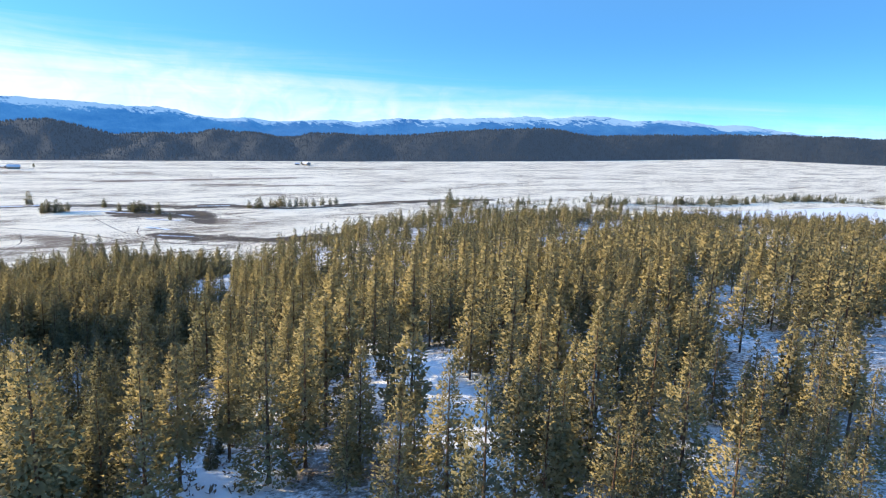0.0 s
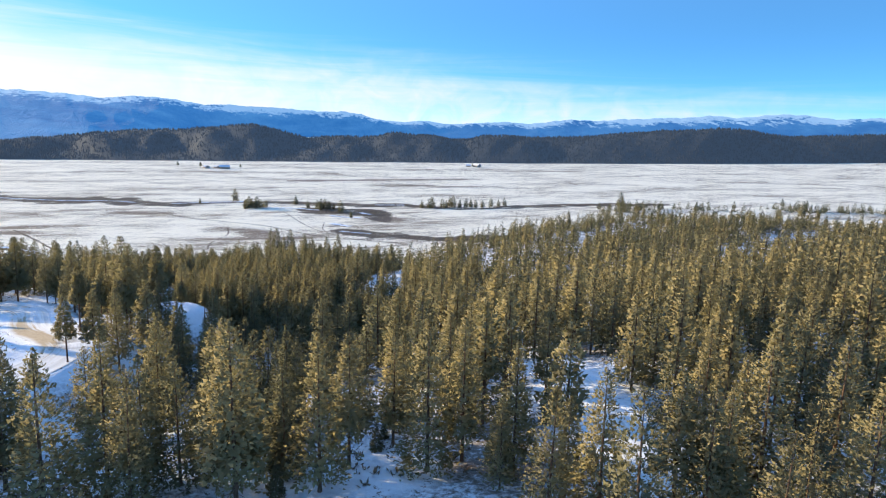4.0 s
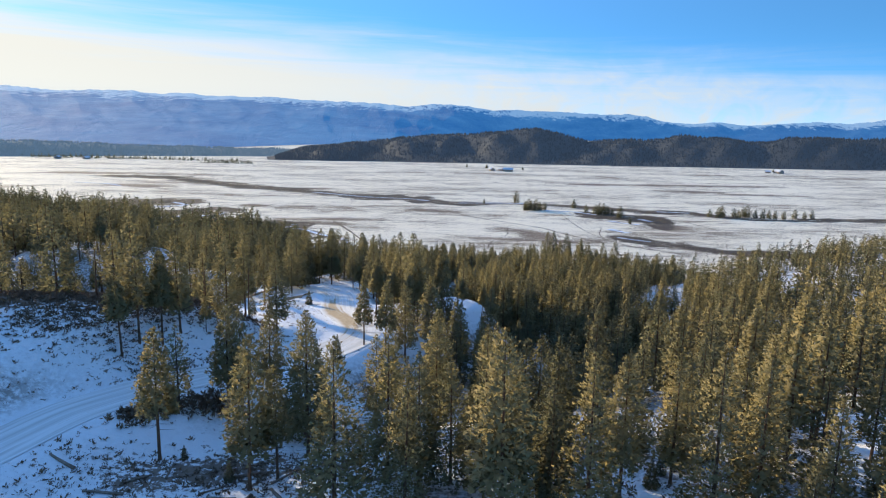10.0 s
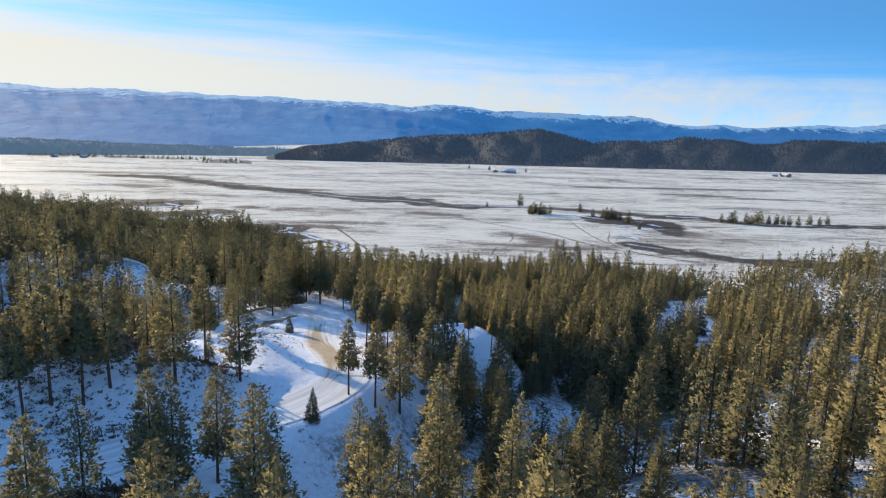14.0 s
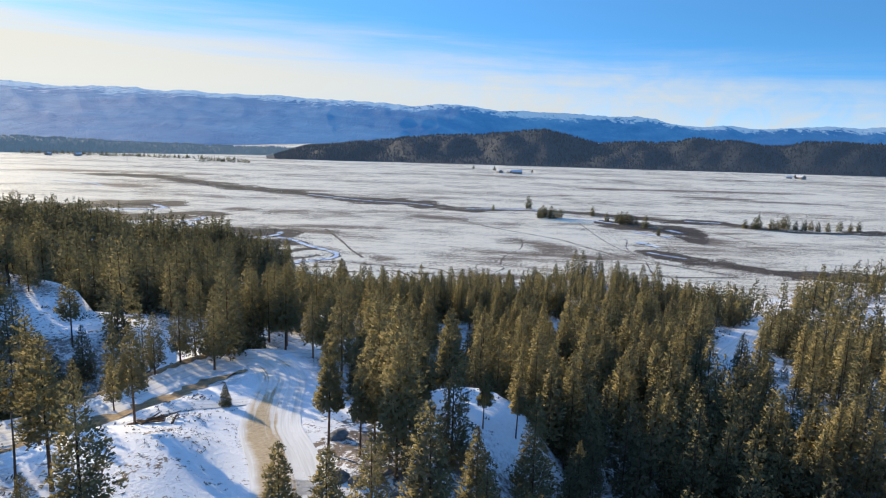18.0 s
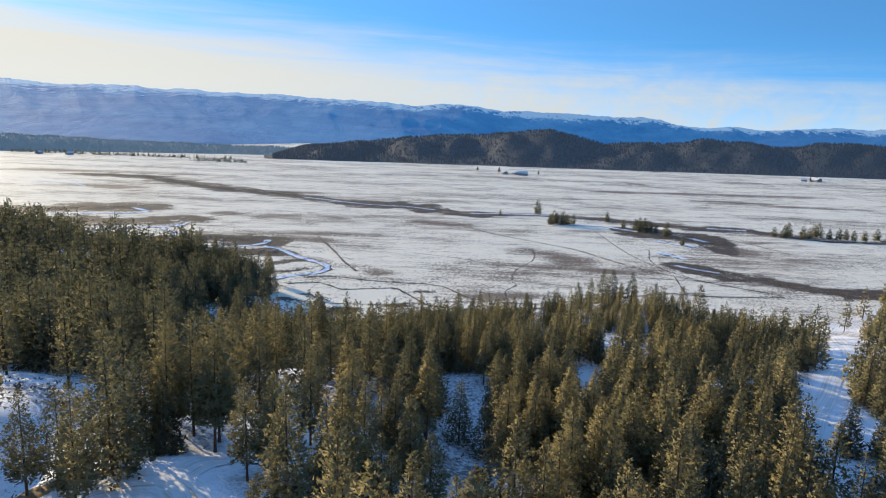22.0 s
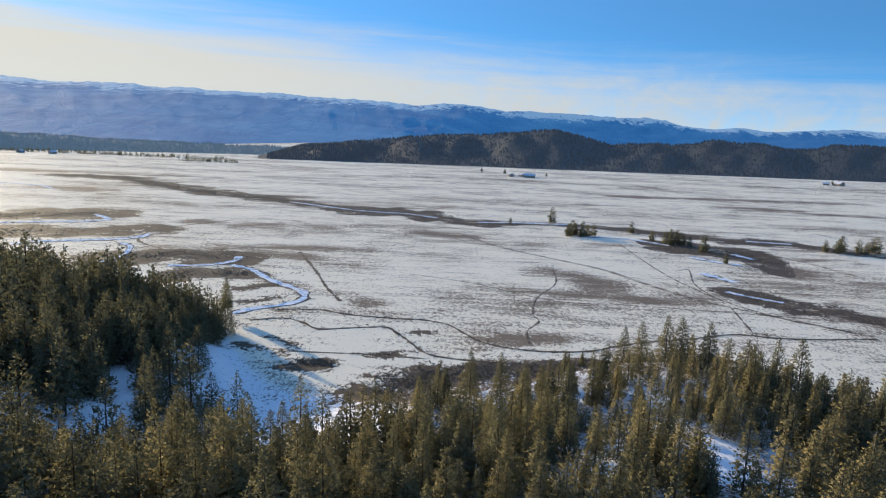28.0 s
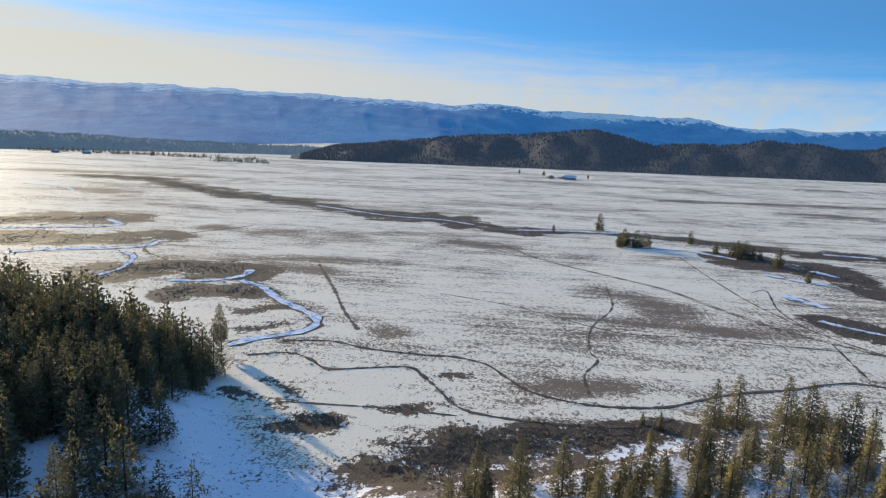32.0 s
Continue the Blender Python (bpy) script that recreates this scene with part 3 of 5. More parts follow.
# ---- ground ----
def build_ground():
    gx = spaced([(-5000, 400), (-1400, 120), (-700, 25), (-320, 8), (-150, 2.2), (140, 3.6), (320, 12), (800, 60), (1600, 300), (5000, 1)])
    gy = spaced([(-3000, 300), (-300, 40), (0, 6), (40, 2.2), (400, 3.2), (600, 7), (850, 15), (1000, 40), (1800, 150), (5000, 1)])
    X, Y = np.meshgrid(gx, gy, indexing="ij")
    Z = height(X, Y)
    s = inside(X, Y)
    wood = wooded(X, Y)
    bare, spots = np.zeros_like(X), fbm(X / 11, Y / 16, 63, 4)
    for pts, wid in BARE:
        bd, _ = near_line(X, Y, pts)
        bare = np.maximum(bare, sstep((wid * 1.7 - bd) / (wid * 1.5)) * (0.95 + 0.55 * spots))
    for pts, wid in (([(-62, 378), (-20, 382)], 20), ([(-40, 352), (0, 353)], 12), ([(-80, 470), (-50, 430)], 12)):
        bd, _ = near_line(X, Y, pts)
        bare = bare - 0.7 * sstep((wid * 1.3 - bd) / wid)
    sedge = np.zeros_like(X)
    ragged = fbm(X / 9, Y / 14, 31, 3)
    for pts, wid, _n, _h in BRUSH:
        bd, _ = near_line(X, Y, pts)
        sedge = np.maximum(sedge, np.clip(0.55 + (wid * 0.86 * np.clip(1 + 0.5 * ragged + 0.75 * fbm(X / 34, Y / 34, 57, 2), 0.15, 2.2) - bd) / 9, 0, 1))
    sedge = sedge * sstep((-s + 26) / 8)
    v = np.stack([X, Y, Z], -1).reshape(-1, 3)
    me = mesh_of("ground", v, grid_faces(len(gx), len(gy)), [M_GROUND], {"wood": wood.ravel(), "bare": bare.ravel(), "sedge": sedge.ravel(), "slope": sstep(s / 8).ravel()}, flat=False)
    tagged(new("ground", me), "thin snow over straw-coloured meadow grass and forest floor", "ground", kind="structure")


BARE = [([(-100, 88), (-62, 91), (-46, 97), (-36, 106)], 6), ([(-30, 62), (-10, 66)], 4), ([(-14, 344), (8, 352), (34, 356), (62, 366), (84, 372)], 11), ([(-8, 330), (6, 338), (26, 352)], 9), ([(-6, 324), (12, 326), (34, 332), (56, 340)], 12), ([(-9, 126), (-3, 134)], 8), ([(-10, 140), (-4, 150)], 7), ([(-8, 135), (-3, 138)], 6),
        ([(-107, 520), (-82, 513), (-41, 493)], 9), ([(-82, 459), (-59, 440), (-32, 424)], 7), ([(50, 497), (68, 482), (71, 465)], 13), ([(-128, 537), (-48, 542)], 8), ([(11, 382), (37, 386)], 6),
        ([(30, 457), (71, 450), (109, 444)], 6), ([(-3, 375), (8, 375)], 5), ([(-22, 611), (13, 601)], 9), ([(-179, 625), (-131, 623)], 12), ([(307, 877), (372, 864)], 12), ([(374, 843), (470, 832)], 12),
        ([(-396, 815), (-342, 790)], 16), ([(-215, 791), (-152, 815)], 16), ([(222, 565), (248, 564)], 7), ([(-600, 1000), (-300, 1010)], 14), ([(200, 960), (520, 980)], 12), ([(-100, 1150), (300, 1130)], 16), ([(500, 1250), (900, 1200)], 18),
        ([(152, 595), (176, 584), (187, 564), (188, 526)], 16), ([(134, 470), (141, 455), (152, 448)], 7), ([(154, 443), (172, 430), (195, 412), (240, 410)], 9), ([(-290, 545), (-243, 558), (-200, 569)], 18), ([(-330, 612), (-286, 630), (-262, 645)], 16),
        ([(-170, 489), (-147, 507), (-117, 504)], 12), ([(-126, 459), (-109, 467), (-91, 465)], 10), ([(-386, 946), (-325, 885), (-235, 814), (-128, 757), (-38, 716)], 18), ([(-5, 686), (79, 680), (142, 663), (229, 631), (304, 582)], 9)]


def worn_at(v, u):
    """How far wheels have worn the snow off: most on the inner side of the bend."""
    bend = np.exp(-((np.hypot(v[:, 0] + 19, v[:, 1] - 131) / 22) ** 2)) * (0.25 + 0.75 * sstep((u + 0.5) / 0.8))
    return bend + 0.35 * np.exp(-((np.hypot(v[:, 0] + 30, v[:, 1] - 165) / 9) ** 2))


def build_roads():
    for name, pts, wid, mt, label in (("road", ROAD, 7.4, M_ROAD, "forest road of packed snow and tan dirt"), ("landing", [(-15, 117.5), (-11, 117.2), (-6.5, 117.5)], 7.5, M_ROADSNOW, "cleared snowy landing beside the road bend"), ("road", SPUR, 4.5, M_ROAD, "short spur road of packed snow"), ("track", LANE_UPPER, 2.8, M_ROADSNOW, "narrow snowy lane between two grassy banks"),
                                      ("track", LANE, 5.0, M_ROADSNOW, "snow-covered forest lane between pines"), ("track", TRAIL, 4.2, M_ROADSNOW, "snow-covered forest trail between pines")):
        v, f, u = ribbon(pts, wid, 1.5, 0.07, 9)
        tagged(new(name, mesh_of(name, v, f, [mt], {"across": u, "along": np.repeat(np.arange(len(v) // 9) * 1.5, 9), "dirt": worn_at(v, u)}, flat=False)), label, "road", kind="structure")


def build_bank():
    """The cut bank of dry grass on the inner side of the bend."""
    for pts, wide, label in (([(-31, 161.5), (-34.4, 158.6), (-37.2, 154.2), (-39.8, 148.3), (-43.2, 140.8), (-48, 134.4), (-55, 128.6)], 4.2, "low cut bank of tan dry grass inside the bend"),
                             ([(-35, 171.4), (-39.4, 169.2), (-43, 165.4), (-46, 160.4), (-49.2, 152.8), (-52.8, 145.4)], 3.0, "grassy tan shoulder along the road's outer edge")):
        v, f, u = ribbon(pts, 1.0, 1.0, 0.16, 7, 0.0, 0.45, 12)
        n = len(v) // 7
        c = v.reshape(n, 7, 3)
        grow = wide * np.sin(np.linspace(0.12, 2.9, n)) ** 0.6
        c[:, :, :2] = c[:, 3:4, :2] + (c[:, :, :2] - c[:, 3:4, :2]) * grow[:, None, None]
        rng = np.random.default_rng(9)
        for side in (0, 6):
            c[:, side, :2] += (c[:, side, :2] - c[:, 3, :2]) * rng.uniform(-0.45, 0.5, (n, 1))
        v = c.reshape(-1, 3)
        v[:, 2] = height(v[:, 0], v[:, 1]) + 0.05 + 0.09 * (1 - u * u)
        tagged(new("cut_bank", mesh_of("cut_bank", v, f, [M_STRAW], flat=False)), label, "bank", kind="structure")


build_ground()
build_roads()
build_bank()

# ---- hills and mountains round the valley ----
HILL_AZ = [-16, -15, -13, -9.5, -5, -1.7, 2.7, 6, 9.0, 11, 13, 17, 21, 26.6, 32, 38, 43, 50, 54, 59, 64.5, 73, 95]
HILL_EL = [-3.2, -2.5, -1.75, -1.2, -0.75, -0.4, -0.12, 0.12, 0.5, 0.1, -0.5, -0.35, -0.1, -0.38, 0.0, 0.3, 0.69, 0.98, 0.67, 0.94, 1.12, 1.06, 1.0]
MT_AZ = [-60, -42, -34, -29, -25.5, -20, -15, -11, -7.7, -3, 0.9, 5, 9.9, 13, 16, 17.8, 19, 24, 28.5, 34, 40, 45, 50, 54, 58, 60.7, 66.5, 70.3, 73, 95]
MT_EL = [2.3, 2.7, 2.6, 2.5, 2.62, 2.5, 2.49, 2.4, 2.26, 2.12, 2.25, 1.9, 1.78, 1.7, 1.62, 1.45, 1.1, 0.95, 1.03, 1.3, 1.65, 1.9, 2.12, 2.16, 2.0, 2.0, 1.6, 1.1, 1.05, 1.0]


HX, HY, HZ = 0.0, 80.0, 72.5


def hill_place(az, u):
    """A place on the hills: u runs from the foot (0) over the crest (0.7) to the back (1)."""
    a = np.radians(az)
    foot = np.minimum(1430 / np.maximum(np.cos(a), 0.3), 3350)
    deep = np.interp(az, [-16, -10, 2, 50, 66, 100], [120, 420, 1100, 1050, 820, 820])
    r = foot + deep * u
    rc = foot + deep * 0.7
    crest = HZ + rc * np.tan(np.radians(np.interp(az, HILL_AZ, HILL_EL))) - 5
    x, y = HX + r * np.sin(a), HY + r * np.cos(a)
    base = height(x, y)
    crest = np.maximum(crest, base - 3)
    prof = np.where(u < 0.7, sstep(u / 0.7) ** 0.8, 1 - 0.6 * sstep((u - 0.7) / 0.3))
    rough = fbm(az / 1.3, u * 5.0, 5) * 13 * np.sin(np.clip(u / 0.7, 0, 1) * np.pi * 0.93)
    spurs = fbm(az / 2.6 + u, u * 2.0, 9, 3) * 24 * np.sin(np.clip(u / 0.7, 0, 1) * np.pi)
    z = base + (crest - base) * prof + sstep((az + 15) / 7) * (rough + spurs)
    z = np.maximum(z, base + 26 * u * sstep((az + 15.5) / 4))
    return x, y, np.where(u <= 0.02, base - 6, z)


def low_rise(az, u):
    """The long low rise that closes the valley towards the sun."""
    a = np.radians(az)
    r = 1640 + 240 * u
    x, y = HX + r * np.sin(a), HY + r * np.cos(a)
    base = height(x, y)
    crest = HZ + 1800 * np.tan(np.radians(np.interp(az, [-60, -40, -31, -27, -17, -12, -7], [-1.2, -1.25, -1.4, -1.62, -1.85, -1.9, -2.4]))) - 1
    z = base + (crest - base) * np.where(u < 0.7, sstep(u / 0.7) ** 0.8, 1 - 0.6 * (u - 0.7)) + 2.2 * fbm(az * 3.0, u * 3, 15, 5) * u
    return x, y, np.where(u <= 0.02, base - 6, z)


def build_hills():
    for place, lo, hi, n, mt, label in ((hill_place, -15.5, 92, 330, M_HILL, "dark pine-covered hills along the far side of the valley"), (low_rise, -58, -6, 260, M_HAZEHILL, "low wooded rise at the valley's far end, blue-grey haze painted in")):
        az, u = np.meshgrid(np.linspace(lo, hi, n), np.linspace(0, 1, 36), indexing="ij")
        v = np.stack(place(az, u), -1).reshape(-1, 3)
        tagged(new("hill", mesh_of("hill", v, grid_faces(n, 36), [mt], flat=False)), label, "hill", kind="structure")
    # distant trees that give the hills their rough outline
    rng = np.random.default_rng(3)
    for place, n, lo, hi, mt, label in ((hill_place, 22000, -14.8, 90, M_HILL, "dark conifers covering the far hills"), (low_rise, 5000, -57, -7, M_HAZEHILL, "conifers on the valley's low far rise, blue-grey haze painted in")):
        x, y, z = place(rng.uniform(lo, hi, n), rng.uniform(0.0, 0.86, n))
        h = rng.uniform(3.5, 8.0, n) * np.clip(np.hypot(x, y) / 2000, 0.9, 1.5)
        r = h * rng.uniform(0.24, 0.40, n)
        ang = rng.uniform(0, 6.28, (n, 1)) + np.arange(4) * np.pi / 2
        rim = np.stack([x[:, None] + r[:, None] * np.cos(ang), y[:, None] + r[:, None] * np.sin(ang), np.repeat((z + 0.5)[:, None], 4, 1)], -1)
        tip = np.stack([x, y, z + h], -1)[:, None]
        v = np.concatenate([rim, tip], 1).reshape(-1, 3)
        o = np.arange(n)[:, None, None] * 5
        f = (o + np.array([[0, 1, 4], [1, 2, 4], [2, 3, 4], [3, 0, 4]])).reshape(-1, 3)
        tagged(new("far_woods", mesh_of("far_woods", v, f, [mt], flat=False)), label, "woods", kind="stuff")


def build_mountains():
    az, u = np.meshgrid(np.linspace(-58, 92, 1050), np.linspace(0, 1, 40), indexing="ij")
    a = np.radians(az)
    r0 = np.interp(az, [-20, -4, 8], [1950, 2600, 4250])
    r = r0 + (4680 - r0) * u
    top = HZ + 4680 * np.tan(np.radians(np.interp(az, MT_AZ, MT_EL) + u ** 3 * 0.12 * fbm(az * 1.1, 0 * az, 4, 5) + u ** 8 * 0.022 * fbm(az * 11, 0 * az, 6, 4)))
    z0 = -8.0
    prof = u ** 1.15
    bend = az + 1.6 * fbm(az * 0.35, u * 3.0, 23, 3) + 2.6 * u
    folds = np.abs(fbm(bend * 0.75, u * 4.5 + az * 0.2, 22, 3)) - 0.45
    rough = (fbm(az / 1.3 + 2.4 * u, u * 7.0 - az * 0.3, 21, 3) * 12 - folds * 14) * np.sin(u * np.pi * 0.98) * u
    x, y, z = HX + r * np.sin(a), HY + r * np.cos(a), z0 + (top - z0) * prof + rough
    v = np.stack([x, y, z], -1).reshape(-1, 3)
    tagged(new("mountain_range", mesh_of("mountain_range", v, grid_faces(1050, 40), [M_MOUNT], {"up": u.ravel()}, flat=False)), "long mountain range with snow along its crest, blue haze put into its glow", "mountain", kind="structure")


build_hills()
build_mountains()

# ---- trees ----


def unit(v):
    return v / (np.linalg.norm(v, axis=-1, keepdims=True) + 1e-9)


def sprays_at(rng, base, axis, out, count, length, width, spread):
    """Needle sprays: slim triangles fanned round twigs, their flat sides facing out and up."""
    n = len(base) * count
    b, ln = np.repeat(base, count, 0), np.repeat(length, count)[:, None] * rng.uniform(0.6, 1.3, (n, 1))
    d = unit(np.repeat(axis, count, 0) + rng.normal(0, spread, (n, 3)) * np.array([1, 1, 0.7]))
    face = np.repeat(out, count, 0) * 0.85 + np.array([0, 0, 0.50]) + rng.normal(0, 0.34, (n, 3))
    side = unit(np.cross(d, face))
    b = b - d * ln * 0.35 + rng.normal(0, 0.24, b.shape) * ln * np.array([1, 1, 0.7])
    wd = ln * width * rng.uniform(0.7, 1.25, (n, 1))
    return np.stack([b - side * wd, b + side * wd, b + d * ln], 1).reshape(-1, 3)


def crown_normals(leaf, bare_z, tip_z):
    """Needle clumps scatter light like one soft body: normals that point out of the crown."""
    out = leaf * np.array([1.0, 1.0, 0.0])
    up = 0.25 + 0.55 * np.clip((leaf[:, 2:] - bare_z) / (tip_z - bare_z), 0, 1)
    return unit(unit(out + 1e-4) + up * np.array([0, 0, 1.0]))


def crown_skin(rng, h, radius, bare, top, whorls, heavy, lean):
    """The surface of a crown: whorls of drooping limbs, each a ring of lobes. Returns places for shares of height u and angles a."""
    n = whorls + 3
    phase, lobes, reach = rng.uniform(0, 6.28, n), rng.integers(4, 8, n), rng.uniform(0.70, 1.15, n)

    def skin(u, a):
        w = np.clip(u, 0, 0.999) * whorls
        i = w.astype(int)
        f = w - i
        prof = np.minimum(1.0, 0.66 + u * 2.4) * (1 - np.clip(u, 0, 1)) ** top + 0.012
        lobe = 0.56 + 0.54 * np.abs(np.cos((a * lobes[i] + phase[i]) / 2)) ** 1.4
        r = radius * prof * lobe * reach[i] * (1.16 - 0.38 * f) * (1 + 0.12 * np.cos(a - heavy))
        z = h * (bare + (1 - bare) * u) - r * (0.34 - 0.62 * u)
        return np.stack([np.cos(a) * r + lean[0] * z, np.sin(a) * r + lean[1] * z, z], -1)
    return skin


def conifer(seed, h, radius, bare, top, whorls, sprays, size, slim, k, limbs):
    """Trunk and crown of one conifer standing at the origin."""
    rng = np.random.default_rng(seed)
    lean, heavy = rng.normal(0, 0.010, 2), rng.uniform(0, 6.28)
    skin = crown_skin(rng, h, radius, bare, top, whorls, heavy, lean)
    # limbs in a spiral, each a flat drooping bough of needle sprays
    t = (np.arange(limbs) + rng.uniform(0, 0.9, limbs)) / limbs
    u = np.clip(1 - (1 - t) ** 1.25, 0, 0.98)
    az = np.arange(limbs) * 2.39996 + rng.normal(0, 0.35, limbs)
    prof = np.minimum(1.0, 0.66 + u * 1.6) * (1 - u) ** top + 0.02
    reach = radius * prof * rng.uniform(0.62, 1.16, limbs) * (1 + 0.14 * np.cos(az - heavy))
    share = reach ** 1.3 + 0.05
    j = rng.choice(limbs, sprays, p=share / share.sum())
    d = np.stack([np.cos(az), np.sin(az), -0.16 + 0.75 * u * u], -1)[j]
    w = 0.10 + 0.92 * np.sqrt(rng.uniform(0, 1, sprays))
    ln = reach[j] * w
    at = d * ln[:, None]
    cross = np.stack([-d[:, 1], d[:, 0], 0 * ln], -1)
    at += cross * (rng.normal(0, 0.17, sprays) * (0.35 + ln))[:, None]
    at[:, 2] += h * (bare + (1 - bare) * u[j]) - 0.10 * ln * w * (1 - u[j]) + rng.normal(0, 0.07, sprays) * (0.5 + reach[j])
    at[:, :2] += at[:, 2:] * lean
    out = np.stack([d[:, 0], d[:, 1], 0 * ln], -1)
    us = np.clip(1.02 * (1 - np.sqrt(rng.uniform(0, 1, sprays))), 0, 0.985)
    a = rng.uniform(0, 6.283, sprays)
    on = skin(us, a)
    on[:, :2] *= rng.uniform(0.72, 1.05, sprays)[:, None]
    pick = rng.uniform(0, 1, sprays) < 0.58
    out = np.where(pick[:, None], np.stack([np.cos(a), np.sin(a), 0 * a], -1), out)
    at, high = np.where(pick[:, None], on, at), np.where(pick, us, u[j])
    axis = out * 0.75 + np.array([0, 0, 1.0]) * (0.10 + 0.6 * high)[:, None]
    leaf = sprays_at(rng, at, axis, out, 1, size * (1.12 - 0.45 * high), slim, 0.42)
    tops = np.array([[lean[0] * h, lean[1] * h, h * 0.955]] * 3)
    ax = unit(rng.normal(0, 0.16, (3, 3)) + np.array([0, 0, 1.0]))
    leaf = np.vstack([leaf, sprays_at(rng, tops, ax, rng.normal(0, 1, (3, 3)), 2, np.full(3, h * 0.016 + 0.12), 0.26, 0.30)])
    # dead lower limbs and a few that show inside the crown
    lows = rng.uniform(max(0.12, bare * 0.45), min(0.9, bare + 0.25), 16)
    tips = []
    for j, t in enumerate(lows):
        az = j * 2.4 + rng.normal(0, 0.3)
        ln = radius * rng.uniform(0.35, 0.85)
        tips.append((np.array([lean[0] * t * h, lean[1] * t * h, t * h]), np.array([math.cos(az), math.sin(az), -0.15]) * ln))
    # trunk
    ang = np.arange(k) * 6.283 / k
    zz, rr = (np.array([0.0, 0.04, 0.3, 0.6, 0.98]), np.array([1.35, 1.0, 0.8, 0.5, 0.06])) if k > 5 else (np.array([0.0, 0.45, 0.98]), np.array([1.2, 0.75, 0.06]))
    rr = rr * h * 0.0125
    tv = np.stack([np.cos(ang)[None] * rr[:, None] + lean[0] * zz[:, None] * h, np.sin(ang)[None] * rr[:, None] + lean[1] * zz[:, None] * h, np.repeat((zz * h)[:, None] - 0.25 * (zz[:, None] == 0), k, 1)], -1).reshape(-1, 3)
    tf = []
    for a in range(len(zz) - 1):
        for b in range(k):
            c = (b + 1) % k
            tf += [(a * k + b, a * k + c, (a + 1) * k + c), (a * k + b, (a + 1) * k + c, (a + 1) * k + b)]
    return tv, np.array(tf), leaf, tips


def limb_mesh(tips, every):
    """Thin tapered limbs, three-sided."""
    v, f = [], []
    for p0, d in tips[::every]:
        side = np.cross(d, (0, 0, 1.0))
        side /= np.linalg.norm(side) + 1e-9
        upv = np.cross(side, d) / (np.linalg.norm(d) + 1e-9)
        r = 0.02 + 0.012 * np.linalg.norm(d)
        o = len(v)
        v += [p0 + side * r, p0 - side * r, p0 + upv * r, p0 + d * 0.9]
        f += [(o, o + 1, o + 3), (o + 1, o + 2, o + 3), (o + 2, o, o + 3)]
    return np.array(v), np.array(f)


def tri_index(n):
    return np.arange(n * 3).reshape(-1, 3)


# template trees: (height, radius, bare stem share, material, top shape)
KINDS = [(15.5, 3.6, 0.15, 0, 0.78), (14.5, 3.0, 0.28, 0, 0.68), (16.5, 4.2, 0.08, 0, 0.84), (13.0, 3.4, 0.06, 1, 0.76), (15.0, 2.5, 0.40, 0, 0.62), (11.0, 2.9, 0.03, 1, 0.95),
         (16.0, 3.3, 0.22, 0, 0.72), (14.0, 3.7, 0.08, 1, 0.70), (13.0, 1.8, 0.46, 0, 0.50)]
near_kinds, mid_kinds, far_kinds = [], [], []
for k, (h, r, bare, mt, top) in enumerate(KINDS):
    near_kinds.append((*conifer(100 + k, h, r, bare, top, int(13 * (1 - bare)), 3600, 0.37, 0.37, 7, int(80 * (1 - bare * 0.6))), mt, h))
    mid_kinds.append((*conifer(200 + k, h, r, bare, top, int(8 * (1 - bare)), 1000, 0.53, 0.40, 4, 60), mt, h))
    far_kinds.append((*conifer(300 + k, h, r, bare, top, int(4 * (1 - bare)) + 1, 200, 0.92, 0.50, 3, 36), mt, h))


def unscaled(ob):
    """Takes the first tree's own scale out of its copies."""
    return Matrix.Diagonal((1 / ob.scale.x, 1 / ob.scale.y, 1 / ob.scale.z, 1))


def near_tree(k):
    tv, tf, leaf, tips, mt, h = near_kinds[k]
    root = new("pine_tree" if mt == 0 else "fir_tree")
    lv, lf = limb_mesh(tips, 1)
    part("trunk", mesh_of("trunk", np.vstack([tv, lv]), np.vstack([tf, lf + len(tv)]), [M_BARK], flat=False), root, "brown bark trunk with bare lower limbs")
    part("crown", mesh_of("crown", leaf, tri_index(len(leaf) // 3), [M_FOL[mt]], {"tint": np.zeros(len(leaf))}, flat=False, normals=crown_normals(leaf, KINDS[k][2] * h, h)), root, "golden-green needle crown" if mt == 0 else "dark green needle crown")
    return root


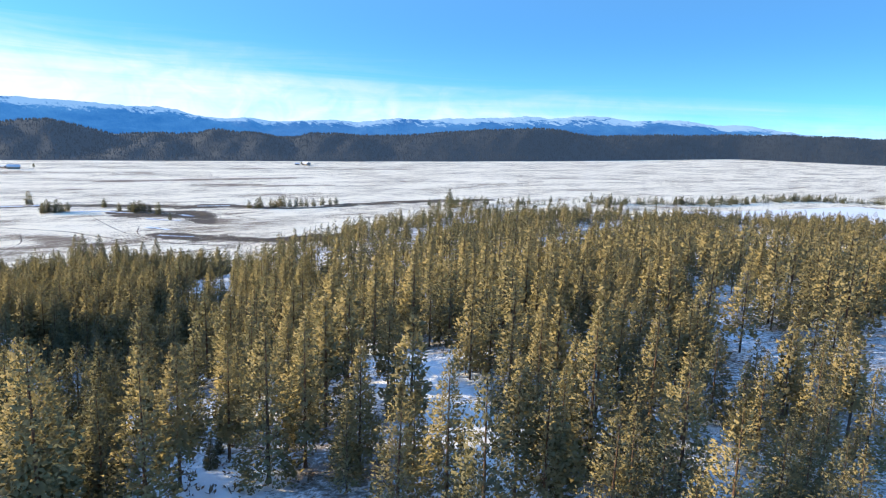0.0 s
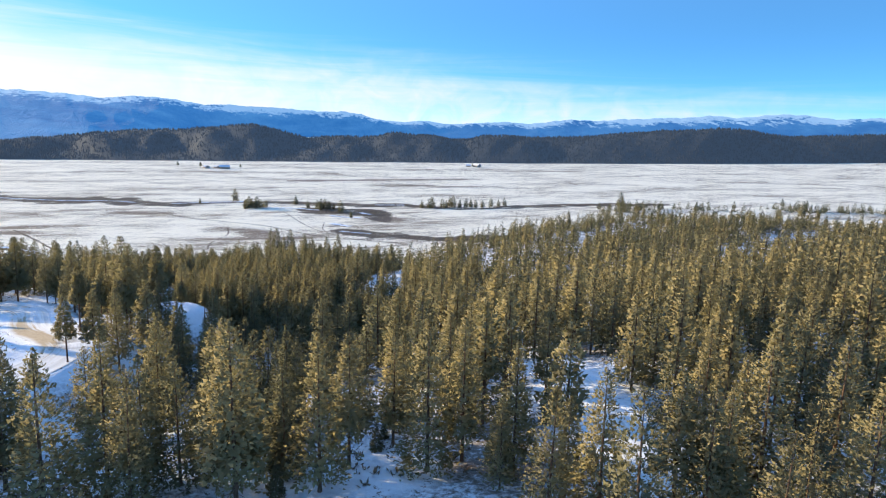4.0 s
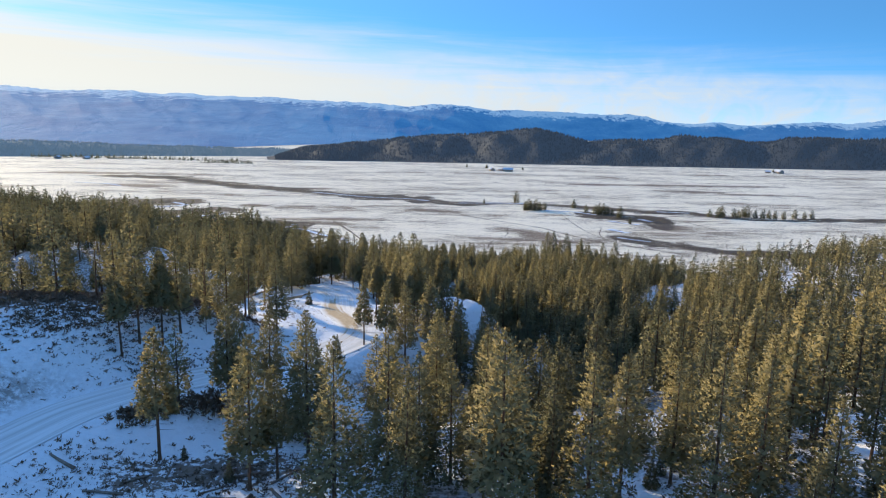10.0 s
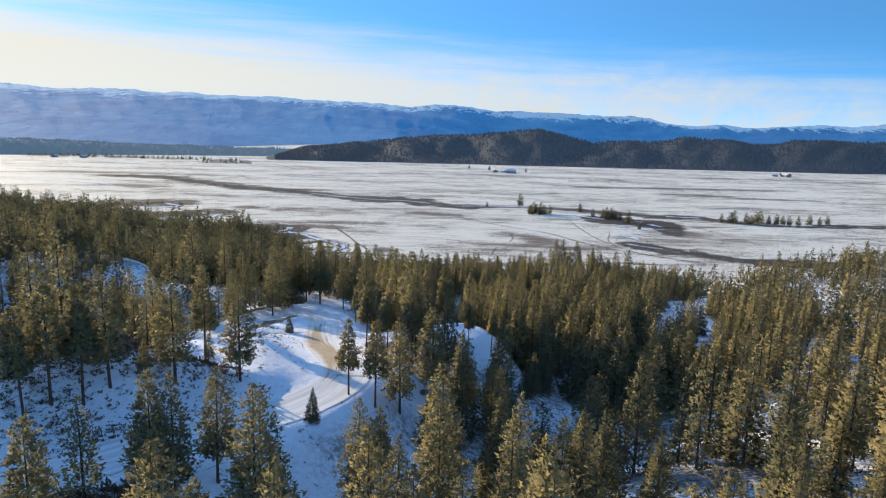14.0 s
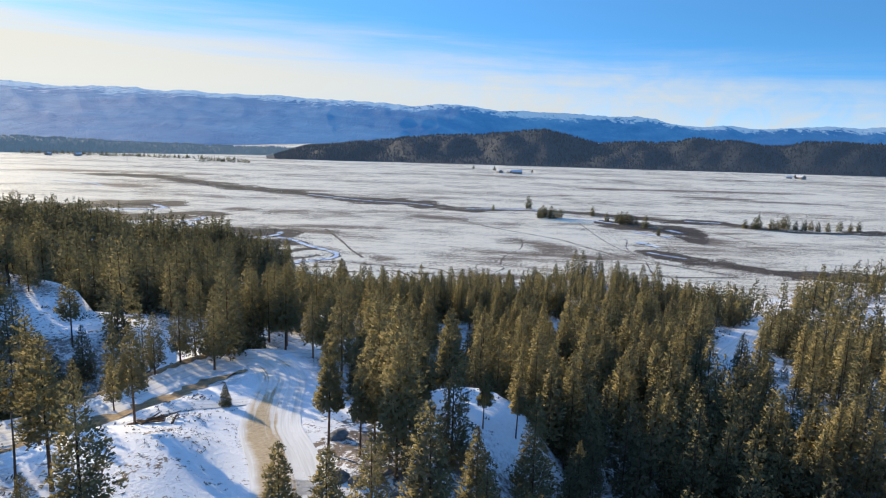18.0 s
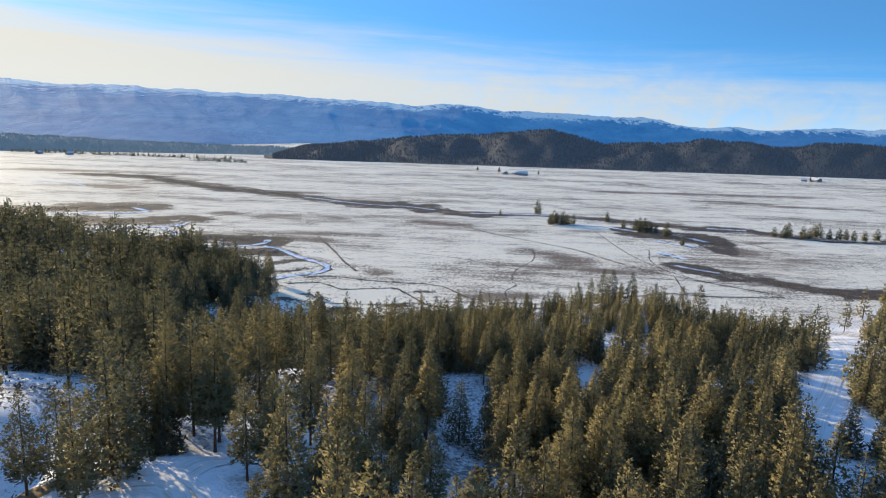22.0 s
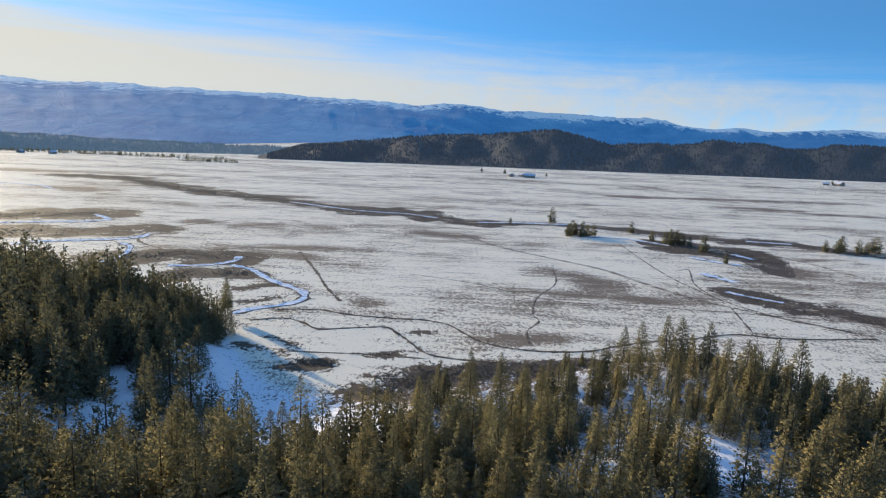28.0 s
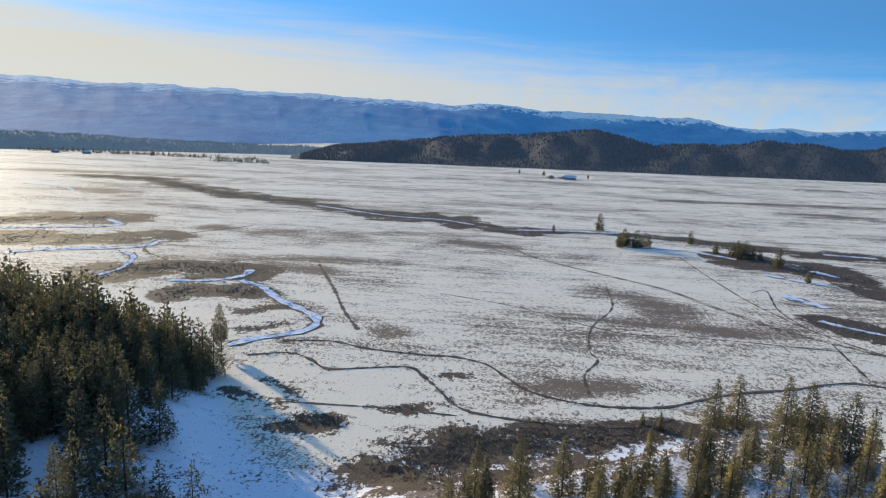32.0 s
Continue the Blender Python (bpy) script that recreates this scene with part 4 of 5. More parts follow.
def forest_places(seed):
    """Where trees stand, over the whole plan."""
    rng = np.random.default_rng(seed)
    out = []
    step = 5.3
    gx, gy = np.meshgrid(np.arange(-420, 760, step), np.arange(16, 520, step), indexing="ij")
    x = gx.ravel() + rng.uniform(-0.48, 0.48, gx.size) * step
    y = gy.ravel() + rng.uniform(-0.48, 0.48, gx.size) * step
    dense = wooded(x, y) * np.clip(0.76 + 0.6 * fbm(x / 17, y / 17, 8, 3), 0.22, 1.0)
    back = sstep((x + 112) / 15) * sstep((-36 - x) / 8) * sstep((y - 96) / 8) * (1 - sstep((y - 168) / 16))
    beyond = sstep((y - np.interp(x, [-84, -68, -58, -52, -48, -44.6, -41.4, -35, -31], [124, 128, 133, 138, 143.6, 151, 159, 166, 168]) - 3) / 3)
    dense = dense * (1 - 0.75 * back * (1 - beyond))
    far = np.hypot(x, y)
    dense = dense * np.where(far > 260, np.where(x > 120, 0.46, 0.9), 1.0) * np.where((x < -55) & (y > 190), 1.35, 1.0)
    az = np.degrees(np.arctan2(x, y + 12))
    keep = (rng.uniform(0, 1, x.size) < dense) & (az > -46) & (az < 77) & (np.hypot(x, y) > 34)
    keep &= ~((np.abs(x) < 7) & (y < 45))
    keep &= (far > 74) | ((az > 20) & (far > 42) & (rng.uniform(0, 1, x.size) < 0.26))
    # closer growth on the last slopes above the meadow
    ex, ey = np.r_[rng.uniform(-8, 118, 330), rng.uniform(10, 66, 380), rng.uniform(-48, -4, 110)], np.r_[rng.uniform(232, 338, 330), rng.uniform(142, 250, 380), rng.uniform(238, 276, 110)]
    more = wooded(ex, ey) > rng.uniform(0.3, 1.0, 820)
    # and on the shaded spur above the creek
    sx, sy = rng.uniform(-116, -70, 130), rng.uniform(296, 394, 130)
    spur = sx < np.interp(sy, [296, 320, 345, 360, 380, 394], [-74, -77, -80, -76, -73, -76])
    return np.r_[x[keep], ex[more], sx[spur]], np.r_[y[keep], ey[more], sy[spur]], rng


# trees that stand out: place, height and kind
LOOKOUT_WEST = [(-28.3, 65.4, 14.2, 4), (-24.3, 75.3, 14.5, 4), (-17.5, 60.2, 15.6, 1), (-13.8, 69.6, 16.7, 6), (-8.6, 55.4, 16.6, 0), (-21.5, 83.2, 12, 1), (-4.6, 64.2, 16, 0), (-7.8, 85.1, 13, 6), (-1.3, 61.2, 14, 6), (0.2, 74, 15, 1), (-2.5, 57.2, 13, 2), (6, 53.9, 18.3, 1), (8.2, 115, 14, 6), (13.9, 55.8, 16, 0), (18.3, 60.9, 14.7, 1), (24.4, 64, 14.1, 6), (27.3, 68.3, 11, 2), (25.1, 55.7, 17, 2), (9.8, 56.1, 4, 5), (1.8, 62.4, 13, 7), (11.6, 60.9, 12, 3), (-0.5, 107.3, 11, 3), (12.1, 67.7, 10, 3), (-15.4, 62.6, 12, 4)]
LOOKOUT_WEST_B = [(9.6, 117.3, 13, 6), (42.5, 27, 12, 2), (43.4, 35.1, 13, 0)]
LOOKOUT_EAST = [(6.6, 59.3, 17, 2), (29.4, 56.4, 16, 6), (33.5, 68.5, 14, 6), (32.8, 51.5, 14, 0), (29.9, 41.1, 13, 2), (34.5, 40, 14.2, 0), (34.5, 44.9, 10, 6), (39.3, 36.4, 14, 4), (40.6, 34.1, 14, 0), (49.3, 36.1, 17, 2), (49.5, 38.9, 14, 0), (39.7, 26.9, 13, 2), (59.8, 36.4, 16, 0), (49.4, 26.7, 16, 2), (41.8, 23.8, 11, 7), (41.3, 18.5, 16, 2), (66.1, 27.6, 13, 0), (67.7, 30.2, 11, 6), (54.3, 20.5, 11, 2), (79.9, 30.4, 13, 0), (75.1, 25.6, 13, 0), (67.9, 22, 12, 2), (89.5, 27.9, 13, 0), (73.8, 20.1, 12, 0)]
LOOKOUT_EAST_B = [(38.7, 19.5, 11, 2), (52.8, 33.9, 12, 7), (61.6, 22.6, 9, 7), (54.6, 16.3, 11, 7), (51.2, 13.9, 12, 2), (59.2, 20.2, 9, 7), (48, 68.5, 14, 6), (55.4, 48.6, 14, 0), (74.6, 37, 12, 7), (108.6, 64, 13, 0)]
BEND_TREES = [(-11.9, 106.8, 10.6, 4), (-15, 98, 4.4, 5), (-33.8, 114.4, 14.3, 4), (-34.2, 96.2, 5.5, 4), (-15.4, 76.4, 15, 7), (-23.7, 78.6, 13, 6), (5.6, 68.6, 15, 0), (9.2, 71.4, 12, 2), (-40.4, 88.1, 14, 4), (-38.1, 90, 13, 8), (-36.8, 93.2, 14, 1), (-41.5, 85.3, 12, 8), (-31.8, 98.8, 15, 6), (-26.1, 105.6, 14, 6), (-36.5, 162.1, 14, 6), (-81.5, 396.4, 15, 1), (-5.1, 109.1, 14, 6), (-0.5, 117.3, 15, 1), (4.7, 117.3, 14, 6), (-8.2, 105.8, 12, 4), (11.3, 133.3, 14, 0), (-54.5, 135.3, 15.2, 1), (-50.7, 138.2, 12.9, 4), (-56.1, 133, 13.9, 4)]
BEND_TREES_B = [(-29.8, 104.6, 4.4, 1), (-35.4, 132.9, 12.2, 4), (-45, 159.4, 10.4, 6), (-43.2, 165, 11.9, 6), (-36.6, 169.3, 17, 7), (-60.7, 167, 10, 3), (-63.2, 162.8, 9.5, 3), (-11.9, 127.7, 12.1, 8), (-8.3, 126.3, 10.2, 8), (-2.6, 145.9, 7.2, 5), (1.3, 139.7, 13.2, 8), (5.7, 139.7, 7.6, 8), (10.1, 140.7, 8.2, 8), (-6.9, 128.7, 9.9, 8)]
RIDGE_TREES = [(-33.6, 184.2, 14.6, 6), (-30, 183.4, 16.6, 1), (-19.7, 172.5, 13.5, 6), (-39.8, 178.6, 17.9, 7), (-44.3, 145.2, 8.2, 6), (-36.6, 183.3, 15, 6), (-31.8, 205.6, 15, 1), (-18.5, 185.7, 14, 6), (-4.7, 137.8, 17, 1), (1.4, 144.1, 14, 8), (-2.3, 138.9, 9, 8), (-42.6, 169.9, 10.7, 7), (-29.5, 180.5, 16.2, 1), (-32.5, 196.6, 15.2, 6), (-29.1, 208.9, 14.3, 6), (-32.3, 240.7, 13.8, 7), (-21.2, 176.8, 11.5, 1), (-18.9, 262.3, 11.7, 7), (-10, 211.9, 13, 7), (-13.4, 187.8, 14, 1), (-8.3, 178.4, 11, 2), (-11, 183.1, 14, 0), (-9.8, 257, 12, 7), (-20.9, 214.9, 12, 7)]
SLOPE_TREES = [(-61.1, 240.5, 15, 7), (-70, 237.5, 15, 7), (-34.6, 192.3, 15, 6), (-39.6, 192.3, 14, 6), (-39.4, 182.2, 13, 7), (-49.3, 257, 14, 6), (-40.4, 221.2, 14, 7), (-44.3, 261.8, 14, 6), (-28.1, 195.1, 13, 7), (-30, 264.8, 12, 7), (-36.7, 263.9, 12, 7), (-16.2, 203.3, 13, 6), (-4, 236.9, 13, 0), (9.3, 209.1, 12, 2), (16.5, 214.8, 13, 0), (26.4, 211.6, 11, 2), (51.4, 226.6, 12, 6), (66.4, 245, 13, 6), (2.3, 210, 12, 7), (8.3, 238.6, 13, 6), (15.1, 235.3, 13, 0)]
KNOLL_TREES = [(-57.2, 252.2, 14, 7), (-45.7, 246.2, 14, 7), (-40.3, 249.6, 13, 7), (-37.8, 250.7, 12, 7), (-35.1, 267.9, 12, 7), (-29.3, 270.3, 11, 7), (-25.4, 269.7, 10, 7), (-19.3, 266.9, 11, 7), (-14, 260.9, 11, 7), (-9.4, 262.5, 12, 7), (4, 312.9, 12, 7), (11.4, 314.7, 11, 7), (-1.8, 309.4, 9, 5), (-5, 250.2, 12, 7), (22.1, 265.1, 13, 2), (18.7, 300.6, 12, 7), (25.9, 307, 12, 3), (6.9, 276.2, 13, 7), (35.7, 285.5, 11, 3), (53.3, 289, 11, 7), (76.1, 307.9, 11, 3), (99.2, 335.2, 8, 5), (54.7, 365.1, 12.5, 7), (60.3, 365.2, 14, 7)]
KNOLL_TREES_B = [(57.7, 337, 13.9, 7), (60.5, 333.7, 14.5, 7), (66.6, 330.2, 14.2, 7), (37.2, 363.5, 3.5, 5), (40.9, 361.2, 4.7, 5), (22.9, 316.4, 9, 7), (28.9, 317.3, 8, 5), (65.8, 323.1, 9, 2), (-3.4, 312.3, 10, 7), (34.3, 313.8, 8, 5)]
SPUR_TREES = [(71.5, 319.8, 14.2, 3), (86.2, 333.2, 17.7, 7), (92.8, 333.4, 19.8, 7), (16, 305.9, 11, 7), (32.1, 310.8, 11, 3), (-76.2, 378.1, 15, 7), (-74, 349.8, 15, 7), (-88, 356.5, 15, 7), (-63.4, 294.2, 14, 7), (-75, 364.4, 13, 3), (-75.1, 341.4, 15, 3), (-88.2, 345.6, 15, 7), (-84.7, 319.1, 15, 3), (-88.2, 333.3, 15, 7), (-74, 325.5, 14, 3), (-66.2, 328.7, 13, 7), (-87.2, 313.9, 15, 7)]
STANDING = LOOKOUT_WEST + LOOKOUT_WEST_B + LOOKOUT_EAST + LOOKOUT_EAST_B + BEND_TREES + BEND_TREES_B + RIDGE_TREES + SLOPE_TREES + KNOLL_TREES + KNOLL_TREES_B + SPUR_TREES


def build_forest():
    x, y, rng = forest_places(11)
    sx, sy = np.array([s[0] for s in STANDING]), np.array([s[1] for s in STANDING])
    clear = np.min(np.hypot(x[:, None] - sx, y[:, None] - sy), 1) > 3.5
    x, y = x[clear], y[clear]
    z = height(x, y)
    size = np.clip(rng.normal(0.86, 0.18, len(x)), 0.35, 1.10)
    size = size * np.where((x < -55) & (y > 215), 1.3, 1.0)
    size = np.where((x > -20) & (x < 118) & (y > 240), np.minimum(size, 0.95), size) * np.where((x > -12) & (x < 70) & (y > 280), 0.66, 1.0)
    kind = rng.integers(0, 8, len(x))
    kind = np.where(((x < -55) & (y > 215)) | (np.hypot((x - 24) / 22, (y - 108) / 40) < 1), np.array([3, 5, 7, 7])[kind % 4], kind)
    kind = np.where((y > 215) & (rng.uniform(0, 1, len(x)) < 0.7), np.array([3, 7, 7, 3])[kind % 4], kind)
    turn = rng.uniform(0, 6.28, len(x))
    # how near each tree comes to the lookout's fan of views, and to the straight way north along x = -2
    bearing = np.degrees(np.arctan2(x, y))
    closeness = np.where((bearing > -38) & (bearing < 78), np.hypot(x, y), 400)
    for stand in range(10, 211, 10):
        ahead = y - stand
        closeness = np.minimum(closeness, np.where((ahead > 48) & (np.abs(x + 2) < ahead * 0.74), np.hypot(x + 2, ahead), 400))
    order = np.argsort(closeness)
    near, rest = order[:240], order[240:]
    made = {}

    def put(k, m):
        if k not in made:
            made[k] = near_tree(k)
            tagged(made[k], "tall ponderosa pine with golden-green needles on snowy ground" if KINDS[k][3] == 0 else "dense dark green fir on snowy ground", "tree", "pines of the hillside")
            made[k].matrix_basis = m
        else:
            copy_thing(made[k], m @ unscaled(made[k]))

    for px, py, tall, k in STANDING:
        s = tall / KINDS[k][0]
        put(k, Matrix.LocRotScale((px, py, float(height(px, py))), Euler((0, 0, px * 3.1)), (s, s, s)))
    for i in near:
        s = float(size[i])
        put(int(kind[i]), Matrix.LocRotScale((x[i], y[i], z[i]), Euler((0, 0, turn[i])), (s, s, s * 1.03)))
    d = closeness[rest]
    for name, pick, kinds in (("hillside_woods", rest[d < 180], mid_kinds), ("distant_woods", rest[d >= 180], far_kinds)):
        for mt in (0, 1):
            sv, sf, lv, lt, ln = [], [], [], [], []
            n0 = 0
            for k in range(len(KINDS)):
                if KINDS[k][3] != mt:
                    continue
                tv, tf, leaf = kinds[k][:3]
                sel = pick[kind[pick] == k]
                if not len(sel):
                    continue
                c, s_ = np.cos(turn[sel])[:, None], np.sin(turn[sel])[:, None]
                for src, dst in ((tv, sv), (leaf, lv)):
                    w = np.stack([(src[:, 0] * c - src[:, 1] * s_) * size[sel, None] + x[sel, None], (src[:, 0] * s_ + src[:, 1] * c) * size[sel, None] + y[sel, None], src[None, :, 2] * size[sel, None] + z[sel, None]], -1)
                    dst.append(w.reshape(-1, 3))
                nr = crown_normals(leaf, KINDS[k][2] * KINDS[k][0], KINDS[k][0])
                ln.append(np.stack([nr[:, 0] * c - nr[:, 1] * s_, nr[:, 0] * s_ + nr[:, 1] * c, np.repeat(nr[None, :, 2], len(sel), 0)], -1).reshape(-1, 3))
                sf.append((tf[None] + (np.arange(len(sel)) * len(tv))[:, None, None] + n0).reshape(-1, 3))
                n0 += len(sel) * len(tv)
                lt.append(np.repeat(rng.uniform(0, 1, len(sel)), len(leaf)))
            sv, lv = np.vstack(sv), np.vstack(lv)
            nl = len(lv) // 3
            verts = np.vstack([lv, sv])
            faces = np.vstack([tri_index(nl), np.vstack(sf) + len(lv)])
            me = mesh_of(name, verts, faces, [M_FOL[mt], M_BARK], {"tint": np.concatenate([*lt, np.zeros(len(sv))])}, midx=np.r_[np.zeros(nl), np.ones(len(faces) - nl)], flat=False, normals=np.vstack([*ln, np.tile([-0.6, -0.8, 0.0], (len(sv), 1))]))
            tagged(new(name, me), ("golden-green pines" if mt == 0 else "dark green firs") + " growing close together on the hillside", "woods", kind="stuff")


build_forest()

# ---- meadow: creek, ditches, wheel tracks, brush ----
CREEK = [(-110, 486), (-97, 477), (-84, 459), (-72, 447), (-63, 437), (-61, 425), (-67, 416), (-76, 410), (-82, 402)]
DITCH_A = [(-73, 395), (-62, 399), (-54, 395), (-47, 388), (-37, 390), (-24, 393), (-19, 387), (-13, 376), (-8, 367), (0, 363), (13, 361), (26, 361), (35, 362), (46, 368)]
DITCH_B = [(-67, 410), (-51, 412), (-39, 407), (-20, 404), (-11, 404), (-1, 399), (5, 389), (11, 380), (23, 374), (34, 373), (46, 375), (55, 380), (68, 387), (86, 393), (106, 401), (125, 398), (160, 402)]
WATER = [(CREEK, 4.2), ([(-139, 479), (-121, 484), (-112, 496), (-113, 508)], 4.5), ([(-243, 518), (-230, 530), (-206, 540), (-190, 551), (-188, 567)], 6), ([(-173, 481), (-171, 497), (-179, 523), (-192, 535)], 3),
         ([(-298, 586), (-273, 597), (-252, 604), (-241, 618), (-261, 639)], 6), ([(-148, 768), (-80, 724), (-38, 715), (-10, 695)], 5), ([(22, 678), (60, 684), (95, 684)], 6), ([(95, 628), (125, 622), (148, 600)], 5),
         ([(215, 634), (245, 628)], 6), ([(148, 560), (160, 545), (170, 540)], 6), ([(136, 512), (142, 500), (146, 492)], 7), ([(132, 470), (138, 462), (150, 452)], 4), ([(-470, 840), (-420, 825), (-390, 800)], 5), ([(180, 575), (186, 560)], 6)]
DITCHES = [(DITCH_A, 1.6), (DITCH_B, 1.7), ([(-85, 528), (-67, 482), (-55, 448), (-45, 425)], 2.0), ([(-160, 520), (-185, 545), (-195, 590)], 2.5), ([(-200, 570), (-185, 600), (-160, 640)], 3)]
TRACKS = [([(6, 619), (31, 570), (62, 534), (83, 510), (97, 479), (112, 451), (133, 429), (160, 405)], True), ([(114, 600), (114, 511), (119, 467), (127, 441), (140, 420)], False), ([(123, 515), (132, 520), (122, 484), (121, 456)], False),
          ([(-20, 482), (8, 469), (25, 456), (48, 439), (77, 438), (122, 431), (160, 425)], False), ([(55, 509), (51, 474), (38, 444), (33, 418), (34, 408), (28, 395), (27, 380)], False), ([(121, 439), (114, 404)], False),
          ([(-53, 364), (-38, 364), (-27, 364), (-9, 362)], True), ([(-60, 640), (0, 618), (6, 619)], True), ([(180, 640), (196, 600), (215, 560), (225, 520)], True)]


def build_meadow():
    for pts, wid in WATER:
        v, f, u = ribbon(pts, wid * 1.1, 3.0, 0.05, 5, 0.0, 0.55, 3)
        v[:, 2] += np.where(np.abs(u) > 0.9, 0.0, 0.12)
        tagged(new("creek_bank", mesh_of("creek_bank", v, f, [M_BANK], flat=False)), "dark earth bank edged with dry grass", "bank", kind="structure")
        v, f, u = ribbon(pts, wid * 0.72, 3.0, 0.2, 4, 0.0, 0.5, 4)
        tagged(new("creek", mesh_of("creek", v, f, [M_ICE], flat=False)), "frozen winding creek, its ice tinted blue for skylit shade", "creek", kind="structure")
    for pts, wid in DITCHES:
        v, f, u = ribbon(pts, wid * 0.7, 2.0, 0.05, 5, 0.0, 0.85, 5)
        v[:, 2] += np.where(np.abs(np.abs(u) - 0.5) < 0.1, 0.12, 0.0)
        tagged(new("ditch", mesh_of("ditch", v, f, [M_BANK], flat=False)), "narrow winding ditch of bare dark earth", "ditch", kind="structure")
    for pts, double in TRACKS:
        for off in ((-0.9, 0.9) if double else (0.0,)):
            p = [(a + off, b) for a, b in pts]
            v, f, u = ribbon(p, 0.75, 2.0, 0.06, 3, 0.0, 0.85, 6)
            tagged(new("wheel_track", mesh_of("wheel_track", v, f, [M_BANK], flat=False)), "thin wheel track of brown grass through snow", "track", kind="structure")
    v, f, u = ribbon([(640, 350), (760, 300), (1000, 260)], 130, 12, 0.25, 8)
    tagged(new("frozen_lake", mesh_of("frozen_lake", v, f, [M_SNOW], flat=False)), "flat snow-covered frozen lake", "lake", kind="structure")


def tufts(rng, x, y, z, size, blades, mat, name, label, spread=0.7, wide=0.13):
    """Twiggy tufts: slim blades that fan up from each place."""
    n = len(x)
    b = np.repeat(np.stack([x, y, z - 0.05], -1), blades, 0)
    s = np.repeat(size, blades)[:, None]
    d = rng.normal(0, spread, (n * blades, 3)) * np.array([1, 1, 0.3]) + np.array([0, 0, 0.8])
    d /= np.linalg.norm(d, axis=1)[:, None]
    b = b + rng.normal(0, 0.28, b.shape) * s * np.array([1, 1, 0])
    side = np.cross(d, rng.normal(0, 1, d.shape))
    side /= np.linalg.norm(side, axis=1)[:, None] + 1e-9
    tip = b + d * s * rng.uniform(0.6, 1.2, (n * blades, 1))
    mid = b + (tip - b) * 0.55
    v = np.stack([b, mid + side * s * wide, tip, mid - side * s * wide], 1).reshape(-1, 3)
    f = np.arange(n * blades)[:, None] * 4 + np.array([0, 1, 2, 3])
    return tagged(new(name, mesh_of(name, v, f, [mat])), label, "brush", kind="stuff")


def along(rng, pts, width, n, step=4.0):
    c = spline(pts, step)
    i = rng.integers(0, len(c), n)
    o = rng.normal(0, 0.34, (n, 2)) * width
    clump = 0.5 * width * np.stack([np.sin(c[i, 0] * 0.9 + i), np.cos(c[i, 1] * 0.7 + 2 * i)], -1) * 0.35
    return (c[i, :2] + o + clump).T


def build_brush():
    rng = np.random.default_rng(41)
    xs, ys, ss = [], [], []
    for pts, wid, n, h in BRUSH:
        x, y = along(rng, pts, wid, n)
        ok = fbm(x / 34, y / 34, 57, 2) + 0.5 * fbm(x / 9, y / 14, 31, 3) > rng.uniform(-0.5, 0.1, n)
        x, y = x[ok], y[ok]
        xs.append(x), ys.append(y), ss.append(h * rng.uniform(0.18, 0.55, len(x)))
    for pts, wid in WATER[:5] + DITCHES[:2]:
        x, y = along(rng, pts, wid * 2.0, 140)
        xs.append(x), ys.append(y), ss.append(rng.uniform(0.3, 0.8, 140))
    x, y, s = np.concatenate(xs), np.concatenate(ys), np.concatenate(ss)
    tufts(rng, x, y, height(x, y), s, 5, M_SAGE, "willow_brush", "grey-brown leafless willow brush along the creek", 0.85, 0.20)
    # dry stalks and low shrubs poking through snow on the open slopes
    xs, ys, ss = [], [], []
    for pts, wid, n, lo, hi in (([(-95, 84), (-58, 86), (-42, 94), (-32, 104)], 15, 3600, 0.15, 0.6), ([(-50, 86), (-36, 88)], 7, 800, 0.2, 0.6), ([(-58, 92), (-44, 97), (-33, 107)], 8, 900, 0.25, 0.9), ([(-34, 72), (-27, 78)], 4, 420, 0.35, 0.9), ([(-36, 60), (-10, 64)], 11, 900, 0.15, 0.55), ([(-33, 140), (-26, 130)], 9, 420, 0.12, 0.3), ([(-33, 145), (-40, 131), (-46, 123)], 3, 160, 0.15, 0.4),
                                ([(-62, 296), (-46, 325)], 12, 160, 0.2, 0.6), ([(-75, 188), (-66, 200)], 9, 60, 0.3, 0.8), ([(14, 66), (24, 60)], 8, 60, 0.3, 0.9), ([(-6, 128), (8, 160)], 8, 160, 0.2, 0.7)):
        x, y = along(rng, pts, wid, n)
        xs.append(x), ys.append(y), ss.append(rng.uniform(lo, hi, n) ** 1.0)
    x, y, s = np.concatenate(xs), np.concatenate(ys), np.concatenate(ss)
    clear = near_line(x, y, ROAD)[0] > 4
    x, y, s = x[clear], y[clear], s[clear]
    tufts(rng, x, y, height(x, y), s, 8, M_BRUSH, "dry_shrubs", "dry brown shrubs and stalks poking through snow", 0.9, 0.15)
    # forest undergrowth
    x, y = rng.uniform(-110, 140, 8500), rng.uniform(40, 335, 8500)
    ok = (wooded(x, y) > 0.5) & (np.abs(np.degrees(np.arctan2(x, y + 12)) - 10) < 60)
    tufts(rng, x[ok], y[ok], height(x[ok], y[ok]), rng.uniform(0.25, 0.8, ok.sum()), 5, M_BRUSH, "undergrowth", "low brown undergrowth on the forest floor", 0.9, 0.16)


build_meadow()
build_brush()

# ---- trees, saplings, logs and stones that stand alone ----


ROUND = conifer(400, 10.0, 3.4, 0.10, 0.5, 6, 900, 0.70, 0.38, 5, 60)


